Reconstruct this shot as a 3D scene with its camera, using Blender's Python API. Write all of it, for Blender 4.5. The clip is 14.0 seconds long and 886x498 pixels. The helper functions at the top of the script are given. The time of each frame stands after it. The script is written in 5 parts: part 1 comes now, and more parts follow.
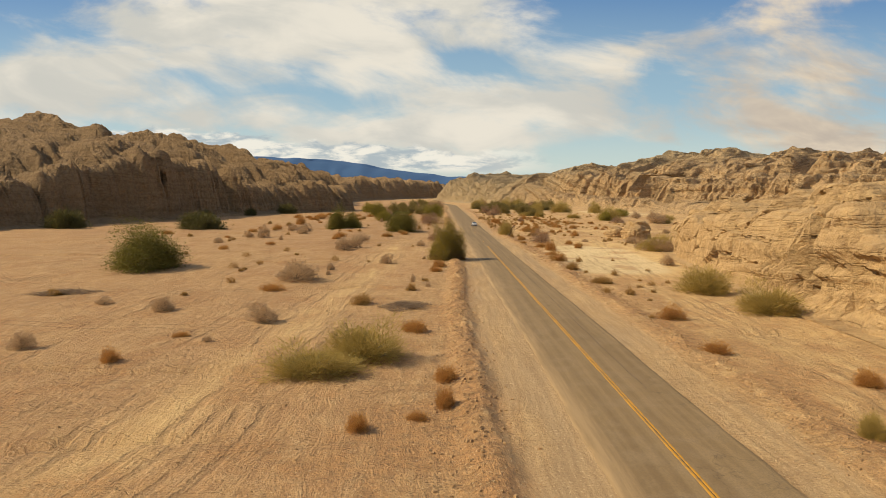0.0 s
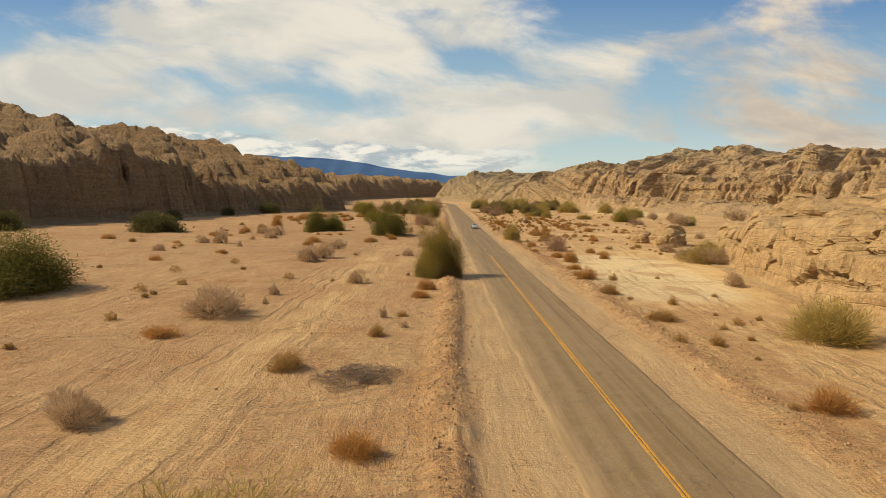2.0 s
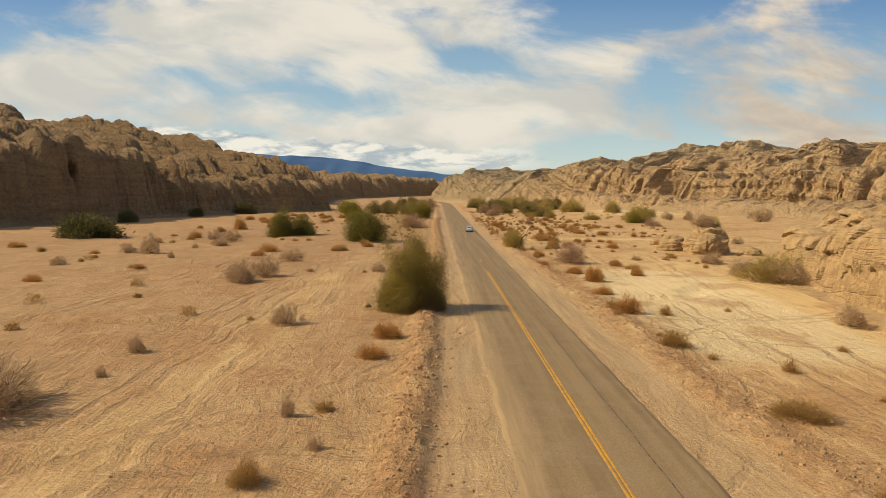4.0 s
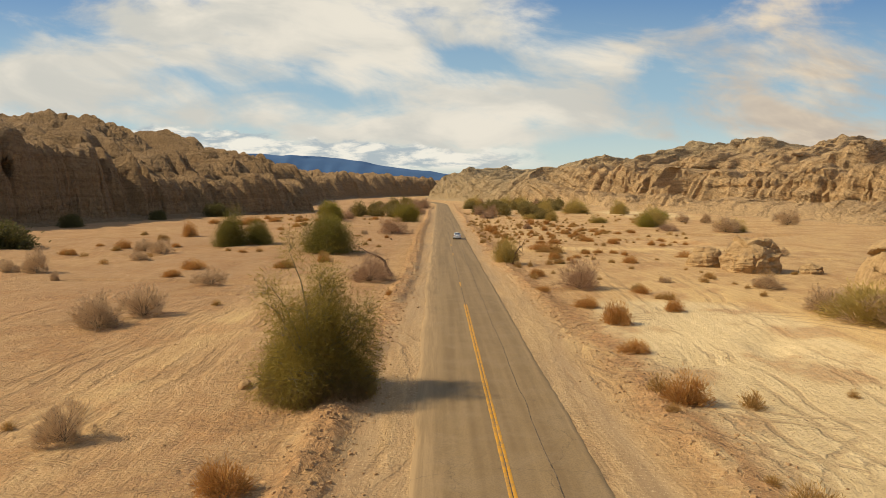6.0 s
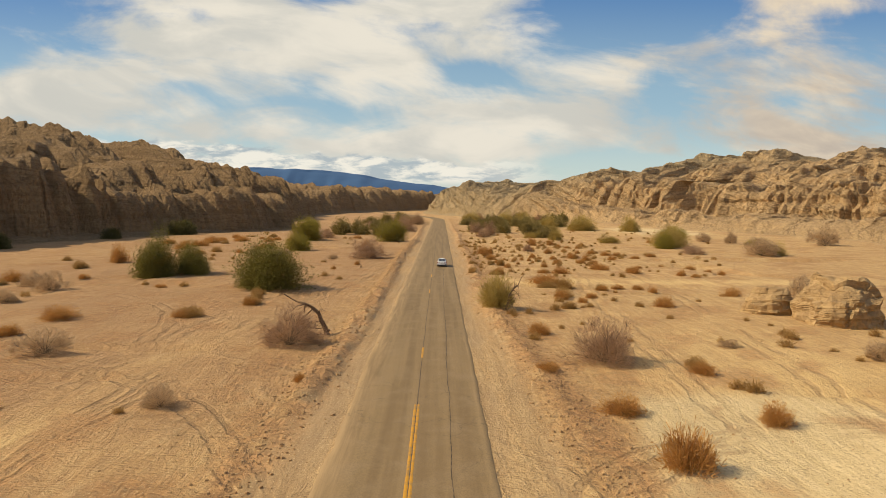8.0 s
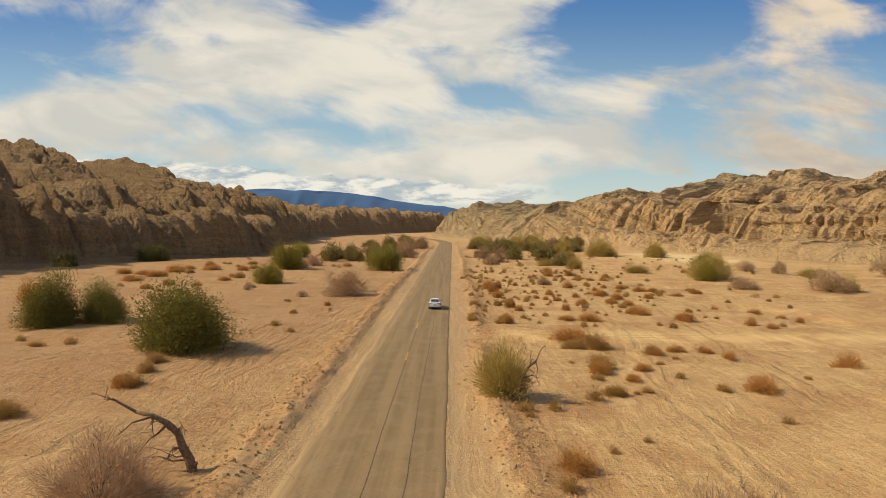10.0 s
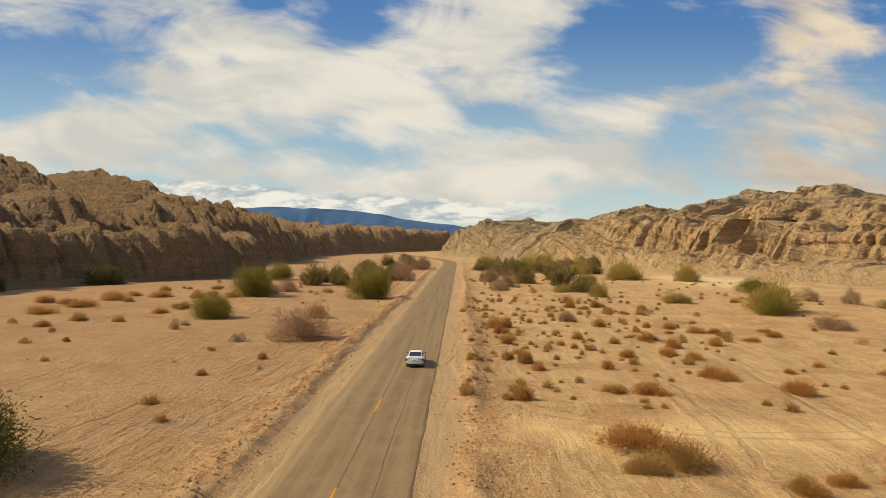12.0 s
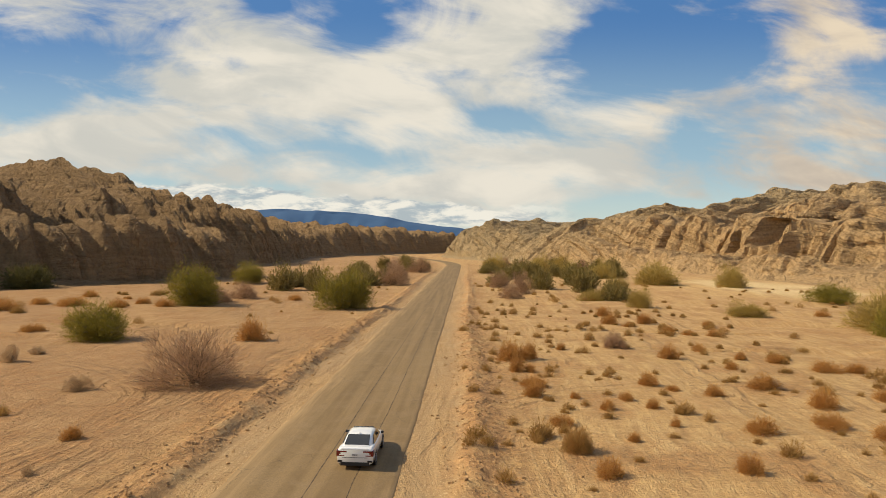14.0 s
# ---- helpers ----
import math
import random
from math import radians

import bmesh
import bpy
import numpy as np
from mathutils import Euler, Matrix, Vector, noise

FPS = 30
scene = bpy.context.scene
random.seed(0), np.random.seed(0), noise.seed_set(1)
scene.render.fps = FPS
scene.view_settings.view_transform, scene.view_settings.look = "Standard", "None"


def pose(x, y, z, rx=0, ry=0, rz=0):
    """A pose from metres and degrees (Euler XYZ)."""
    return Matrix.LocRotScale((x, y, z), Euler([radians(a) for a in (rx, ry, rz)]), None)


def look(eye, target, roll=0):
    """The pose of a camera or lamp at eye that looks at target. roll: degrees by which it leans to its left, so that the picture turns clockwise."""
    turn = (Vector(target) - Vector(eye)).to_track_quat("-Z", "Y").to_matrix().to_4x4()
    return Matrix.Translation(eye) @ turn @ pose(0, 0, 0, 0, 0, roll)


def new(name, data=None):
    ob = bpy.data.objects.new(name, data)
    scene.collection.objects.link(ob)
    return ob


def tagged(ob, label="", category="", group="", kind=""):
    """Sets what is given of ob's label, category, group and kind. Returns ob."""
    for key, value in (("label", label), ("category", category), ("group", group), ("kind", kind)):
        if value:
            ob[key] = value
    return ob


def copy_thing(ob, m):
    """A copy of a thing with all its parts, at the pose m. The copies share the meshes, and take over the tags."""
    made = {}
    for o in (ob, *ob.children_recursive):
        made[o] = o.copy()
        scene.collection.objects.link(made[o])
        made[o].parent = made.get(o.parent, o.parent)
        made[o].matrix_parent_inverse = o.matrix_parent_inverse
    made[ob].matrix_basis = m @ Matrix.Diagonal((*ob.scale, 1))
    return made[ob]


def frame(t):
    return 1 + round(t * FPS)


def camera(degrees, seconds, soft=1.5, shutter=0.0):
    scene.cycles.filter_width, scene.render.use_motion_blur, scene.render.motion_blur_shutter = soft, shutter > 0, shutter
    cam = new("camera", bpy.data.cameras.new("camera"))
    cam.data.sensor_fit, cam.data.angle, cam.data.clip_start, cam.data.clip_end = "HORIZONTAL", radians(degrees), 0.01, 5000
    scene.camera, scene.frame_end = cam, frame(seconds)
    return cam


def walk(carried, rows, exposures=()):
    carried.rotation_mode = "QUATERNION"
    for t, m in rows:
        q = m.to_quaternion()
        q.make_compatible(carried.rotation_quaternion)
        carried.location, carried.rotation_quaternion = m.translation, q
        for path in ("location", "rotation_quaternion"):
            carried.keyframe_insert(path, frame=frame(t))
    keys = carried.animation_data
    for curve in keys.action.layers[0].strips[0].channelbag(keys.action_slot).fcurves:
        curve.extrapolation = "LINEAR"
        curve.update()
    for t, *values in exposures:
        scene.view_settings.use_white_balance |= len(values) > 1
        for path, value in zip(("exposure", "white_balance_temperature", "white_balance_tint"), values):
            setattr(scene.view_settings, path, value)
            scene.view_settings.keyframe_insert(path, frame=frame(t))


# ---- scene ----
cam = camera(68.1, 14.0, soft=0.6)
METRES, EYE, TILT, LEAN, TURN = 196.0, 12.3, 0.0, 0.0, -0.6
ROWS = [
    (0.0, 0.0, 0.0, 0.0, 0.04, -5.12, -0.46),
    (0.5, 0.0024, 0.0366, -0.0004, 0.05, -5.14, -0.46),
    (1.0, 0.0046, 0.0731, -0.0007, 0.03, -5.15, -0.47),
    (1.5, 0.0062, 0.1095, -0.0018, 0.05, -5.16, -0.52),
    (2.0, 0.007, 0.1455, -0.0031, 0.08, -5.18, -0.58),
    (2.5, 0.0077, 0.1813, -0.0044, 0.08, -5.2, -0.58),
    (3.0, 0.0098, 0.2166, -0.0054, 0.01, -5.22, -0.54),
    (5.5, 0.0338, 0.3835, -0.0053, -0.17, -5.35, -0.38),
    (6.0, 0.0388, 0.4144, -0.0049, 0.01, -5.32, -0.36),
    (6.5, 0.0442, 0.4477, -0.0045, 0.07, -5.19, -0.35),
    (7.0, 0.0493, 0.4811, -0.0038, 0.12, -4.86, -0.36),
    (7.5, 0.0541, 0.5143, -0.0032, 0.19, -4.52, -0.36),
    (8.0, 0.0583, 0.5473, -0.0024, 0.25, -4.13, -0.4),
    (10.5, 0.0732, 0.7162, 0.0003, 1.45, -1.82, -0.49),
    (11.0, 0.0756, 0.7533, 0.0007, 1.61, -1.37, -0.54),
    (11.5, 0.0777, 0.7914, 0.001, 1.8, -0.93, -0.58),
    (12.0, 0.0795, 0.8303, -0.0004, 1.99, -0.67, -0.62),
    (12.5, 0.0807, 0.8699, -0.0024, 2.14, -0.59, -0.69),
    (13.0, 0.0819, 0.9108, -0.0039, 2.22, -0.54, -0.75),
    (13.5, 0.0821, 0.9526, -0.0058, 2.39, -0.47, -0.8),
    (14.0, 0.0822, 0.9949, -0.0084, 2.54, -0.39, -0.84),
]
walk(cam, [(t, pose(0, 0, EYE, TILT, LEAN, TURN) @ pose(METRES * x, METRES * y, METRES * z, 90 + pitch, roll, yaw)) for t, x, y, z, yaw, pitch, roll in ROWS], [(0.0, 0.0, 6900, 10), (14.0, 0.0, 6900, 10)])

# ---- world, sun, exposure ----
SUN_ELEV, SUN_FROM = 40.5, (-1.0, 0.0)      # shadows fall to +x and a little to +y


class Net:
    """Short hand for building node trees."""

    def __init__(self, tree):
        tree.nodes.clear()
        self.t, self.n, self.l = tree, tree.nodes, tree.links

    def put(self, sock, v):
        if hasattr(v, "is_linked") or hasattr(v, "links"):
            self.l.new(v, sock)
        else:
            sock.default_value = v

    def node(self, kind, **props):
        nd = self.n.new(kind)
        for k, v in props.items():
            setattr(nd, k, v)
        return nd

    def math(self, op, a, b=0.0, c=0.0, clamp=False):
        nd = self.node("ShaderNodeMath", operation=op, use_clamp=clamp)
        for s, v in zip(nd.inputs, (a, b, c)):
            self.put(s, v)
        return nd.outputs[0]

    def vmath(self, op, a, b=(0, 0, 0), scale=1.0):
        nd = self.node("ShaderNodeVectorMath", operation=op)
        self.put(nd.inputs[0], a)
        self.put(nd.inputs[1], b)
        if op == "SCALE":
            self.put(nd.inputs["Scale"], scale)
        return nd.outputs["Value"] if op in ("LENGTH", "DISTANCE", "DOT_PRODUCT") else nd.outputs[0]

    def mix(self, f, a, b, blend="MIX"):
        nd = self.node("ShaderNodeMix", data_type="RGBA", blend_type=blend)
        self.put(nd.inputs[0], f)
        self.put(nd.inputs[6], a)
        self.put(nd.inputs[7], b)
        return nd.outputs[2]

    def noise(self, vec, scale, detail=4.0, rough=0.55, distort=0.0, out=0):
        nd = self.node("ShaderNodeTexNoise")
        self.put(nd.inputs["Vector"], vec)
        nd.inputs["Scale"].default_value = scale
        nd.inputs["Detail"].default_value = detail
        nd.inputs["Roughness"].default_value = rough
        nd.inputs["Distortion"].default_value = distort
        return nd.outputs[out]

    def ramp(self, f, a, b, lo=0.0, hi=1.0):
        nd = self.node("ShaderNodeMapRange", interpolation_type="SMOOTHSTEP", clamp=True)
        self.put(nd.inputs[0], f)
        for i, v in zip((1, 2, 3, 4), (a, b, lo, hi)):
            nd.inputs[i].default_value = v
        return nd.outputs[0]

    def join(self, x, y, z=0.0):
        nd = self.node("ShaderNodeCombineXYZ")
        for s, v in zip(nd.inputs, (x, y, z)):
            self.put(s, v)
        return nd.outputs[0]

    def split(self, v):
        nd = self.node("ShaderNodeSeparateXYZ")
        self.put(nd.inputs[0], v)
        return nd.outputs


def rgb(r, g, b):
    return (r, g, b, 1.0)


world = bpy.data.worlds.new("desert_sky")
scene.world = world
world.use_nodes = True
w = Net(world.node_tree)
sky = w.node("ShaderNodeTexSky", sky_type="NISHITA", sun_disc=False)
sky.sun_elevation = radians(SUN_ELEV)
sky.sun_rotation = math.atan2(SUN_FROM[0], SUN_FROM[1])
sky.altitude, sky.air_density, sky.dust_density, sky.ozone_density = 200.0, 1.0, 0.6, 2.0
way = w.node("ShaderNodeTexCoord").outputs["Generated"]
sx, sy, sz = w.split(way)
ahead = w.math("MAXIMUM", w.math("ABSOLUTE", sy), 0.25)
ta, te = w.math("DIVIDE", sx, ahead), w.math("DIVIDE", sz, ahead)
# high streaked cloud: drawn out along the wind, thinner towards the horizon
plane = w.join(w.math("ADD", ta, w.math("MULTIPLY", te, 0.55)), w.math("MULTIPLY", te, 2.3), 0.31)
big = w.noise(plane, 3.1, 9.0, 0.60, 0.7)
fine = w.noise(w.join(w.math("ADD", ta, w.math("MULTIPLY", te, 0.9)), w.math("MULTIPLY", te, 2.6), 0.7), 7.0, 6.0, 0.55, 0.6)
cover = w.math("ADD", big, w.math("MULTIPLY", w.math("SUBTRACT", fine, 0.5), 0.56))
# broad banks and gaps of the cloud deck: (across, up, half width, half height, more or less cloud)
BANKS = [(-0.20, 0.25, 0.24, 0.12, 0.20), (-0.60, 0.165, 0.24, 0.045, 0.24), (0.055, 0.192, 0.075, 0.024, -0.30), (-0.60, 0.262, 0.15, 0.055, -0.13),
         (0.30, 0.305, 0.13, 0.05, -0.34), (0.27, 0.205, 0.09, 0.022, 0.22), (0.56, 0.20, 0.20, 0.05, 0.16), (-0.34, 0.165, 0.16, 0.03, -0.16),
         (0.06, 0.34, 0.10, 0.07, 0.22), (0.63, 0.262, 0.07, 0.022, -0.22), (-0.17, 0.335, 0.055, 0.04, -0.36), (0.08, 0.10, 0.42, 0.045, 0.20),
         (-0.15, 0.127, 0.11, 0.028, -0.16), (0.55, 0.31, 0.12, 0.03, 0.24), (0.33, 0.058, 0.16, 0.014, -0.2), (-0.31, 0.365, 0.05, 0.02, -0.28)]
for a0, e0, ra, re, much in BANKS:
    u = w.math("DIVIDE", w.math("SUBTRACT", ta, a0), ra)
    v = w.math("DIVIDE", w.math("SUBTRACT", te, e0), re)
    r2 = w.math("ADD", w.math("MULTIPLY", u, u), w.math("MULTIPLY", v, v))
    cover = w.math("MULTIPLY_ADD", w.math("POWER", 2.718, w.math("MULTIPLY", r2, -1.0)), much, cover)
veil = w.ramp(cover, 0.39, 0.71)
# low cumulus rolls along the horizon
roll = w.noise(w.join(ta, w.math("MULTIPLY", te, 2.4), 4.0), 13.0, 7.0, 0.58, 0.2)
puff = w.math("ADD", te, w.math("MULTIPLY", w.math("SUBTRACT", roll, 0.5), -0.075))
reach = w.math("MULTIPLY", w.ramp(ta, 0.22, 0.02), w.ramp(te, 0.022, 0.036))
low = w.math("MULTIPLY", reach, w.ramp(w.math("ADD", puff, w.math("MULTIPLY", ta, 0.05)), 0.066, 0.056))
shade = w.ramp(w.noise(plane, 5.5, 5.0, 0.55, 0.4), 0.36, 0.66)
warm = w.ramp(ta, 0.15, 0.55)
lit = w.mix(warm, rgb(0.83, 0.80, 0.72), rgb(0.82, 0.71, 0.56))
dim = w.mix(warm, rgb(0.62, 0.63, 0.60), rgb(0.54, 0.48, 0.42))
cloud = w.mix(shade, dim, lit)
haze = w.mix(w.ramp(te, 0.02, 0.16), rgb(0.56, 0.70, 0.70), rgb(0.31, 0.50, 0.64))
haze = w.mix(w.ramp(te, 0.14, 0.36), haze, rgb(0.055, 0.20, 0.50))
blue = w.mix(0.78, w.vmath("SCALE", sky.outputs[0], scale=0.12), haze)
col = w.mix(veil, blue, cloud)
low_col = w.mix(w.ramp(w.noise(w.join(ta, w.math("MULTIPLY", te, 3.0), 9.0), 16.0, 6.0, 0.6, 0.3), 0.40, 0.58), rgb(0.42, 0.50, 0.56), rgb(0.92, 0.90, 0.82))
col = w.mix(w.math("MULTIPLY", low, 0.9), col, low_col)
back = w.node("ShaderNodeBackground")
w.put(back.inputs["Color"], col)
back.inputs["Strength"].default_value = 0.96
w.l.new(back.outputs[0], w.node("ShaderNodeOutputWorld").inputs["Surface"])

lamp = bpy.data.lights.new("sun", "SUN")
lamp.energy, lamp.angle, lamp.color = 4.95, radians(0.6), (1.0, 0.87, 0.64)
sun = new("sun", lamp)
level = math.tan(radians(SUN_ELEV)) * math.hypot(*SUN_FROM)
sun.matrix_world = look((SUN_FROM[0] * 60, 100 + SUN_FROM[1] * 60, level * 60), (0, 100, 0))
scene.view_settings.exposure = 0.0


# ---- materials ----
def material(name, rough=0.9, metal=0.0):
    m = bpy.data.materials.new(name)
    m.use_nodes = True
    t = Net(m.node_tree)
    b = t.node("ShaderNodeBsdfPrincipled")
    b.inputs["Roughness"].default_value, b.inputs["Metallic"].default_value = rough, metal
    b.inputs["Specular IOR Level"].default_value = 0.25
    t.l.new(b.outputs[0], t.node("ShaderNodeOutputMaterial").inputs["Surface"])
    return m, t, b


def place(t):
    return t.node("ShaderNodeNewGeometry").outputs["Position"]


def bump(t, b, height, strength, distance):
    nd = t.node("ShaderNodeBump")
    nd.inputs["Strength"].default_value, nd.inputs["Distance"].default_value = strength, distance
    t.put(nd.inputs["Height"], height)
    t.l.new(nd.outputs[0], b.inputs["Normal"])


def layer(t, name):
    return t.node("ShaderNodeAttribute", attribute_name=name).outputs["Fac"]


def sand_material():
    m, t, b = material("desert_sand", 0.95)
    p = place(t)
    px, py, pz = t.split(p)
    wide = t.ramp(t.noise(p, 0.022, 5, 0.6), 0.36, 0.66)
    mid = t.ramp(t.noise(p, 0.16, 6, 0.62, 0.5), 0.38, 0.70)
    grit = t.ramp(t.noise(p, 1.7, 6, 0.72, 0.4), 0.40, 0.66)
    peb = t.noise(p, 6.5, 3, 0.7)
    c = t.mix(wide, rgb(0.518, 0.300, 0.121), rgb(0.565, 0.359, 0.151))
    c = t.mix(t.math("MULTIPLY", mid, 0.50), c, rgb(0.434, 0.230, 0.095))
    c = t.mix(t.math("MULTIPLY", grit, 0.62), c, rgb(0.325, 0.184, 0.082))
    spot = t.noise(p, 0.62, 6, 0.74, 0.6)
    c = t.mix(t.math("MULTIPLY", t.ramp(spot, 0.50, 0.40), 0.40), c, rgb(0.660, 0.450, 0.215))
    c = t.mix(t.math("MULTIPLY", t.ramp(spot, 0.54, 0.66), 0.45), c, rgb(0.330, 0.186, 0.085))
    # wheel and wind streaks drawn out along the valley
    bend = t.math("MULTIPLY", t.noise(p, 0.05, 3, 0.5), 9.0)
    streak = t.noise(t.join(t.math("ADD", t.math("MULTIPLY", px, 2.6), bend), t.math("MULTIPLY", py, 0.10), 0.0), 1.0, 6, 0.68, 0.3)
    c = t.mix(t.math("MULTIPLY", t.ramp(streak, 0.47, 0.64), 0.42), c, rgb(0.638, 0.424, 0.196))
    c = t.mix(t.math("MULTIPLY", t.ramp(streak, 0.44, 0.30), 0.42), c, rgb(0.361, 0.212, 0.095))
    churn = t.noise(t.join(t.math("ADD", t.math("MULTIPLY", px, 1.0), t.math("MULTIPLY", bend, 0.8)), t.math("MULTIPLY", t.math("ADD", py, t.math("MULTIPLY", px, 0.5)), 0.22), 3.0), 1.0, 7, 0.72, 0.6)
    c = t.mix(t.math("MULTIPLY", t.ramp(churn, 0.50, 0.62), 0.40), c, rgb(0.345, 0.200, 0.095))
    c = t.mix(t.math("MULTIPLY", t.ramp(churn, 0.48, 0.36), 0.38), c, rgb(0.680, 0.468, 0.240))
    c = t.mix(t.math("MULTIPLY", layer(t, "brown"), 0.85), c, rgb(0.355, 0.195, 0.095))
    c = t.mix(layer(t, "pale"), c, t.mix(t.ramp(streak, 0.35, 0.65), rgb(0.554, 0.359, 0.148), rgb(0.668, 0.459, 0.202)))
    c = t.mix(layer(t, "packed"), c, t.mix(t.ramp(streak, 0.36, 0.64), rgb(0.300, 0.196, 0.100), rgb(0.385, 0.258, 0.133)))
    c = t.mix(layer(t, "pan"), c, t.mix(t.ramp(streak, 0.36, 0.64), rgb(0.60, 0.45, 0.235), rgb(0.70, 0.545, 0.30)))
    # thin broken lines across the flats: shade of small scarps painted into the colour
    wash = t.noise(t.join(t.math("MULTIPLY", px, 0.05), t.math("ADD", t.math("MULTIPLY", py, 0.42), t.math("MULTIPLY", t.noise(p, 0.11, 4, 0.6), 2.2)), 5.0), 1.0, 5, 0.6)
    line = t.math("SUBTRACT", 1.0, t.ramp(t.math("ABSOLUTE", t.math("SUBTRACT", wash, 0.5)), 0.0, 0.022))
    line = t.math("MULTIPLY", line, t.ramp(t.noise(p, 0.09, 3, 0.6), 0.36, 0.54))
    line = t.math("MULTIPLY", line, t.math("SUBTRACT", 1.0, layer(t, "pale"), clamp=True))
    c = t.mix(t.math("MULTIPLY", line, 0.30), c, rgb(0.290, 0.168, 0.077))
    # pairs of wheel tracks: along the flats, and bent where cars have turned
    def rut(off, width):
        return t.math("SUBTRACT", 1.0, t.ramp(t.math("ABSOLUTE", t.math("SUBTRACT", t.math("ABSOLUTE", off), 0.74)), width * 0.4, width))

    shiver = t.math("MULTIPLY", t.math("SUBTRACT", t.noise(p, 0.16, 4, 0.6), 0.5), 2.6)
    ruts = 0.0
    for a0, slope, sway, lag in ((-19.5, 0.085, 2.2, 0.0), (-15.6, 0.100, 2.4, 0.25), (-24.0, 0.110, 1.4, 1.1), (-12.2, 0.060, 1.6, 0.5), (-31.0, 0.050, 3.0, 2.0), (24.5, 0.055, 1.8, 0.9), (29.0, 0.075, 2.2, 2.3)):
        line_x = t.math("ADD", t.math("MULTIPLY_ADD", py, slope, a0 - 28 * slope), t.math("MULTIPLY", t.math("SINE", t.math("MULTIPLY_ADD", py, 1 / 38.0, lag)), sway))
        ruts = t.math("MAXIMUM", ruts, rut(t.math("ADD", t.math("SUBTRACT", px, line_x), shiver), 0.34))
    for cx, cy, r in ((-32.0, 118.0, 40.0), (-28.0, 110.0, 52.0), (-46.0, 160.0, 34.0), (32.0, 126.0, 14.5), (36.0, 122.0, 19.0), (40.0, 96.0, 18.0), (38.0, 226.0, 21.0), (-22.0, 232.0, 19.0)):
        away = t.vmath("LENGTH", t.join(t.math("SUBTRACT", px, cx), t.math("SUBTRACT", py, cy)))
        ruts = t.math("MAXIMUM", ruts, rut(t.math("ADD", t.math("SUBTRACT", away, r), shiver), 0.30))
    ruts = t.math("MULTIPLY", ruts, t.ramp(t.noise(p, 0.11, 5, 0.65), 0.38, 0.56))
    c = t.mix(t.math("MULTIPLY", ruts, 0.42), c, rgb(0.30, 0.180, 0.085))
    c = t.mix(layer(t, "soil"), c, t.mix(grit, rgb(0.481, 0.265, 0.112), rgb(0.265, 0.148, 0.065)))
    c = t.mix(layer(t, "litter"), c, t.mix(grit, rgb(0.434, 0.218, 0.084), rgb(0.241, 0.136, 0.062)))
    c = t.mix(t.math("MULTIPLY", t.ramp(peb, 0.56, 0.66), 0.62), c, rgb(0.250, 0.150, 0.074))
    c = t.mix(t.math("MULTIPLY", t.ramp(peb, 0.42, 0.32), 0.5), c, rgb(0.690, 0.515, 0.285))
    t.put(b.inputs["Base Color"], c)
    h = t.math("ADD", t.noise(p, 1.1, 6, 0.65), t.math("MULTIPLY", t.noise(p, 6.0, 4, 0.65), 0.45))
    h = t.math("ADD", h, t.math("MULTIPLY", line, -0.22))
    h = t.math("ADD", h, t.math("MULTIPLY", ruts, -0.28))
    h = t.math("ADD", h, t.math("MULTIPLY", churn, -0.9))
    h = t.math("ADD", h, t.math("MULTIPLY", streak, 0.22))
    h = t.math("MULTIPLY", h, t.math("MULTIPLY_ADD", layer(t, "pale"), -0.6, 1.0))
    h = t.math("MULTIPLY", h, t.math("MULTIPLY_ADD", layer(t, "packed"), -0.75, 1.0))
    bump(t, b, h, 0.9, 0.42)
    return m


